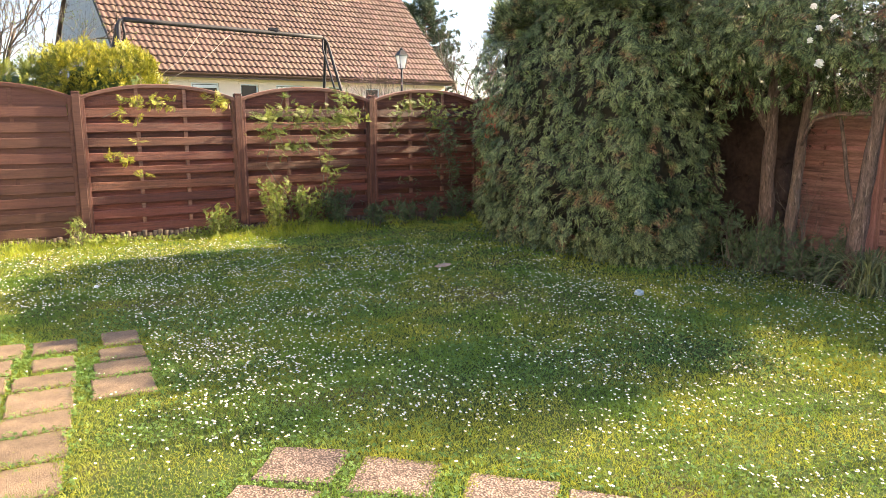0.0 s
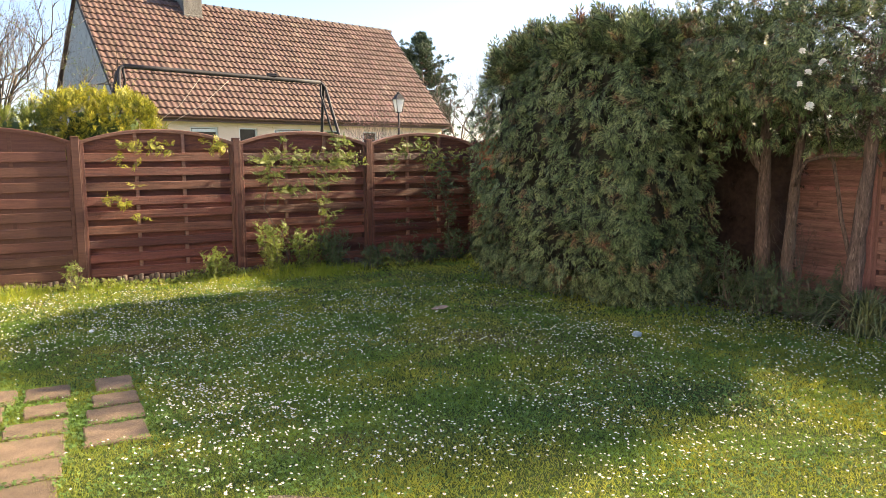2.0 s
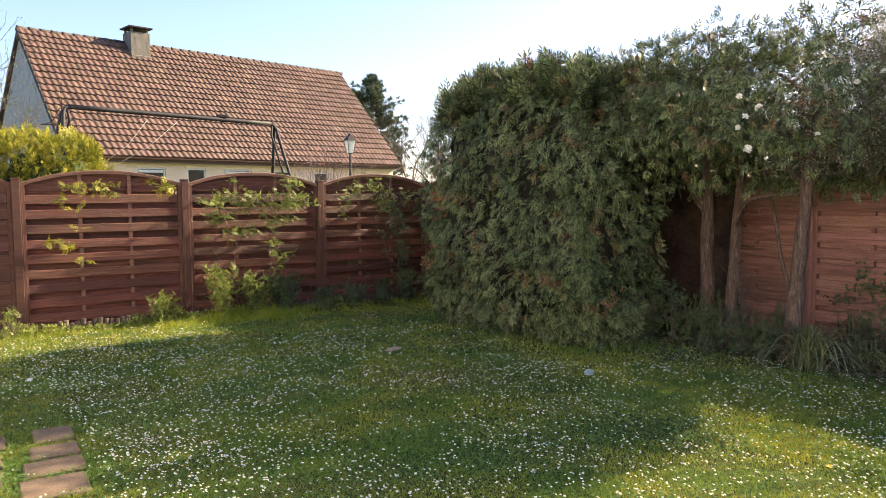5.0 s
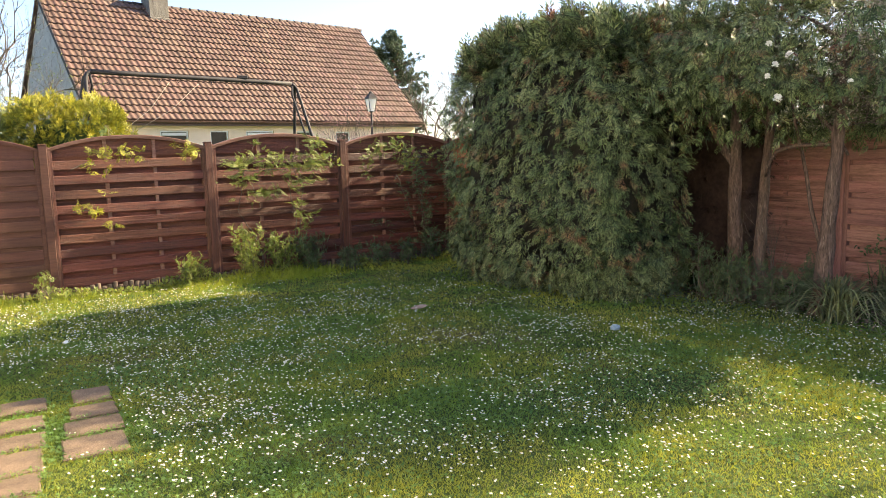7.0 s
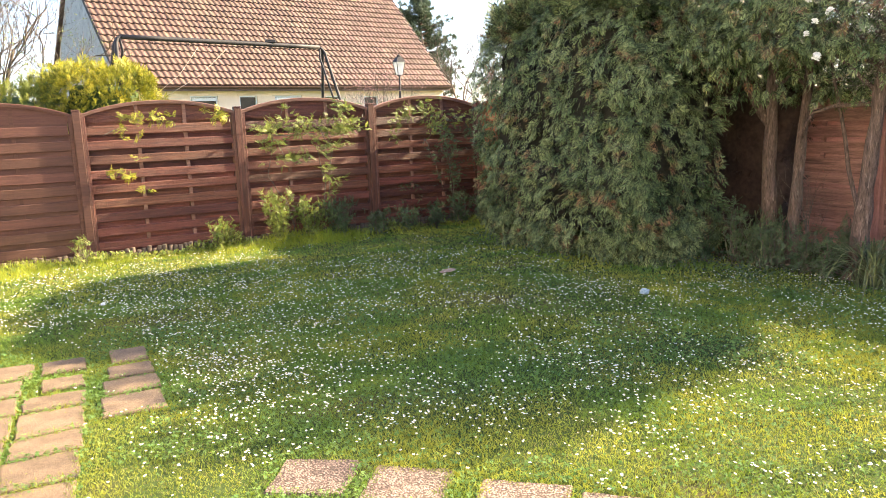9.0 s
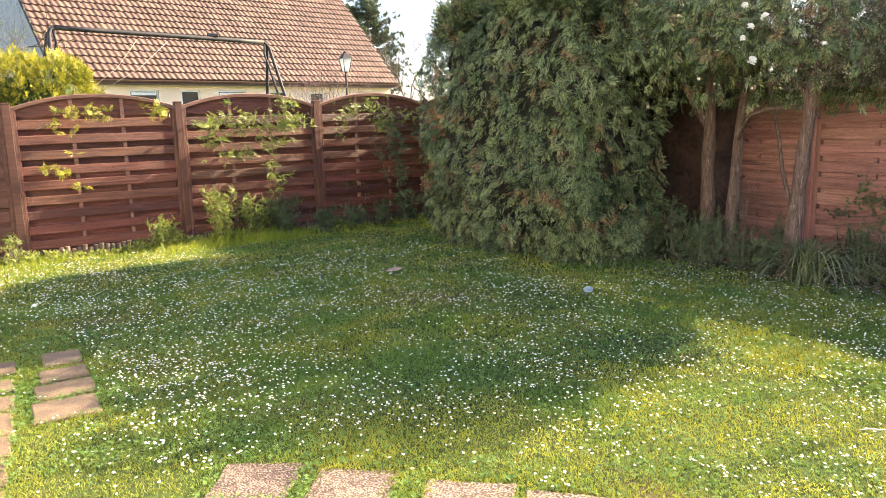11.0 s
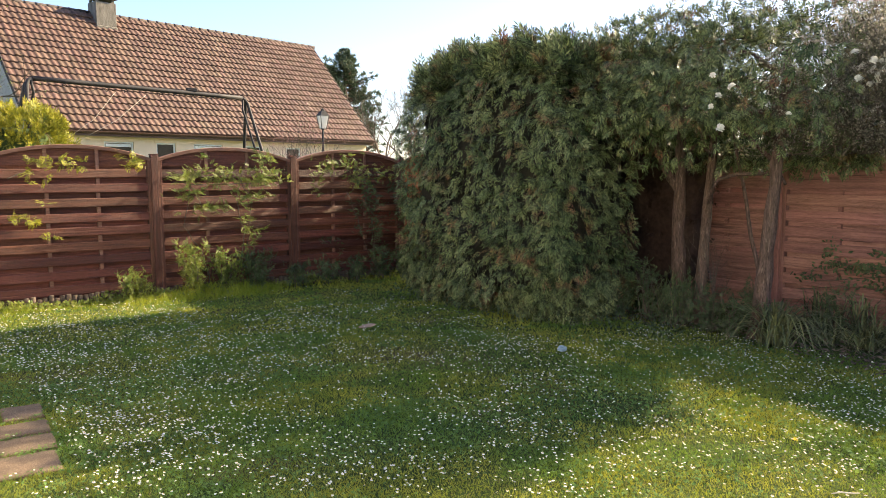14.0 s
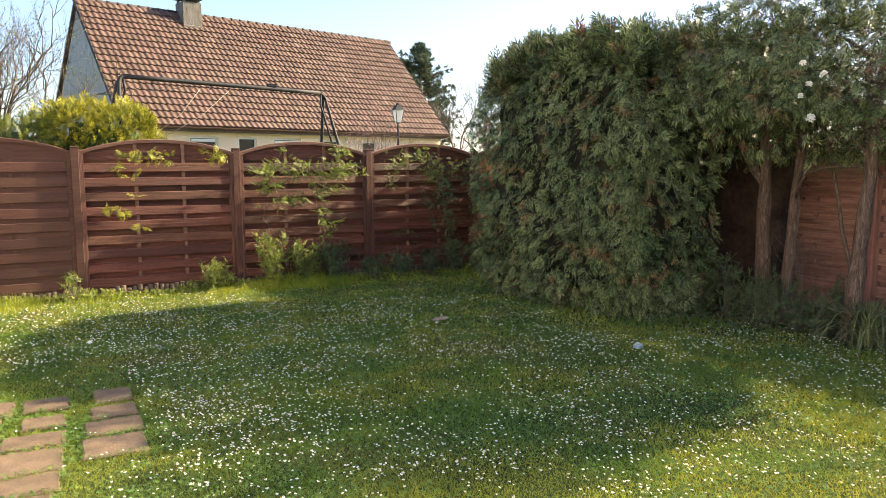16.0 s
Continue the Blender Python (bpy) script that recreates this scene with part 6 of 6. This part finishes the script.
crumpled("plastic_wrapper", "crumpled pale blue plastic wrapper on the grass", "litter", PLASTIC, (0.05, 0.04, 0.028), pose(4.73, 4.21, 0.045, 0, 0, 30), 3)
crumpled("cardboard_scrap", "torn weathered cardboard scrap on the grass", "litter", CARD, (0.085, 0.04, 0.010), pose(3.86, 6.08, 0.04, 8, -6, -15), 7)
crumpled("paper_tissue", "white paper tissue on the grass", "litter", PAPER, (0.05, 0.015, 0.011), pose(4.18, 1.11, 0.038, 0, 0, -84), 11)
crumpled("paper_tissue", "white paper tissue on the grass", "litter", PAPER, (0.018, 0.02, 0.015), pose(0.705, 6.78, 0.045), 15)


def stick(x, y, a):
    t = tube("stick", [(-0.07, 0, 0), (-0.02, 0.008, 0.004), (0.03, 0.0, 0.002), (0.07, 0.01, 0)], [0.002, 0.004, 0.004, 0.002], PALE_STICK, None, 6)
    t.matrix_basis = pose(x, y, 0.032, 0, 0, a)
    tagged(t, "pale dry stick lying on the grass", "stick")


stick(3.77, 1.36, -38)


def dandelion(x, y):
    t = thing("dandelion", "yellow dandelion standing in the grass", "flower", m=pose(x, y, 0))
    tube("stem", [(0, 0, -0.01), (0.004, 0, 0.03), (0, 0, 0.055)], [0.002, 0.002, 0.002], LEAF, t, 5)
    s = Soup()
    for ring in range(3):
        for k in range(14):
            a = 2 * math.pi * (k + ring * 0.33) / 14
            r = 0.02 - 0.005 * ring
            d, sd = np.array((math.cos(a), math.sin(a), 0)), np.array((-math.sin(a), math.cos(a), 0)) * 0.0025
            z = np.array((0, 0, 0.055 + 0.003 * ring))
            s.add([z - sd, z + sd, z + d * r + np.array((0, 0, 0.003 + 0.004 * ring))], [(0, 1, 2)])
    put("flower_head", s.mesh("flower_head", YELLOW), t)


dandelion(4.21, 1.85)


# ---- unseen white wall behind the camera's left, added to bounce sunlight into the shade ----
bm = boxed(-4.9, -7.0, -0.2, -4.6, 7.6, 5.4)
tagged(part("wall_west", bm, WALL_WHITE), "plain white rendered wall, unseen, added to bounce sunlight", "wall", kind="structure")
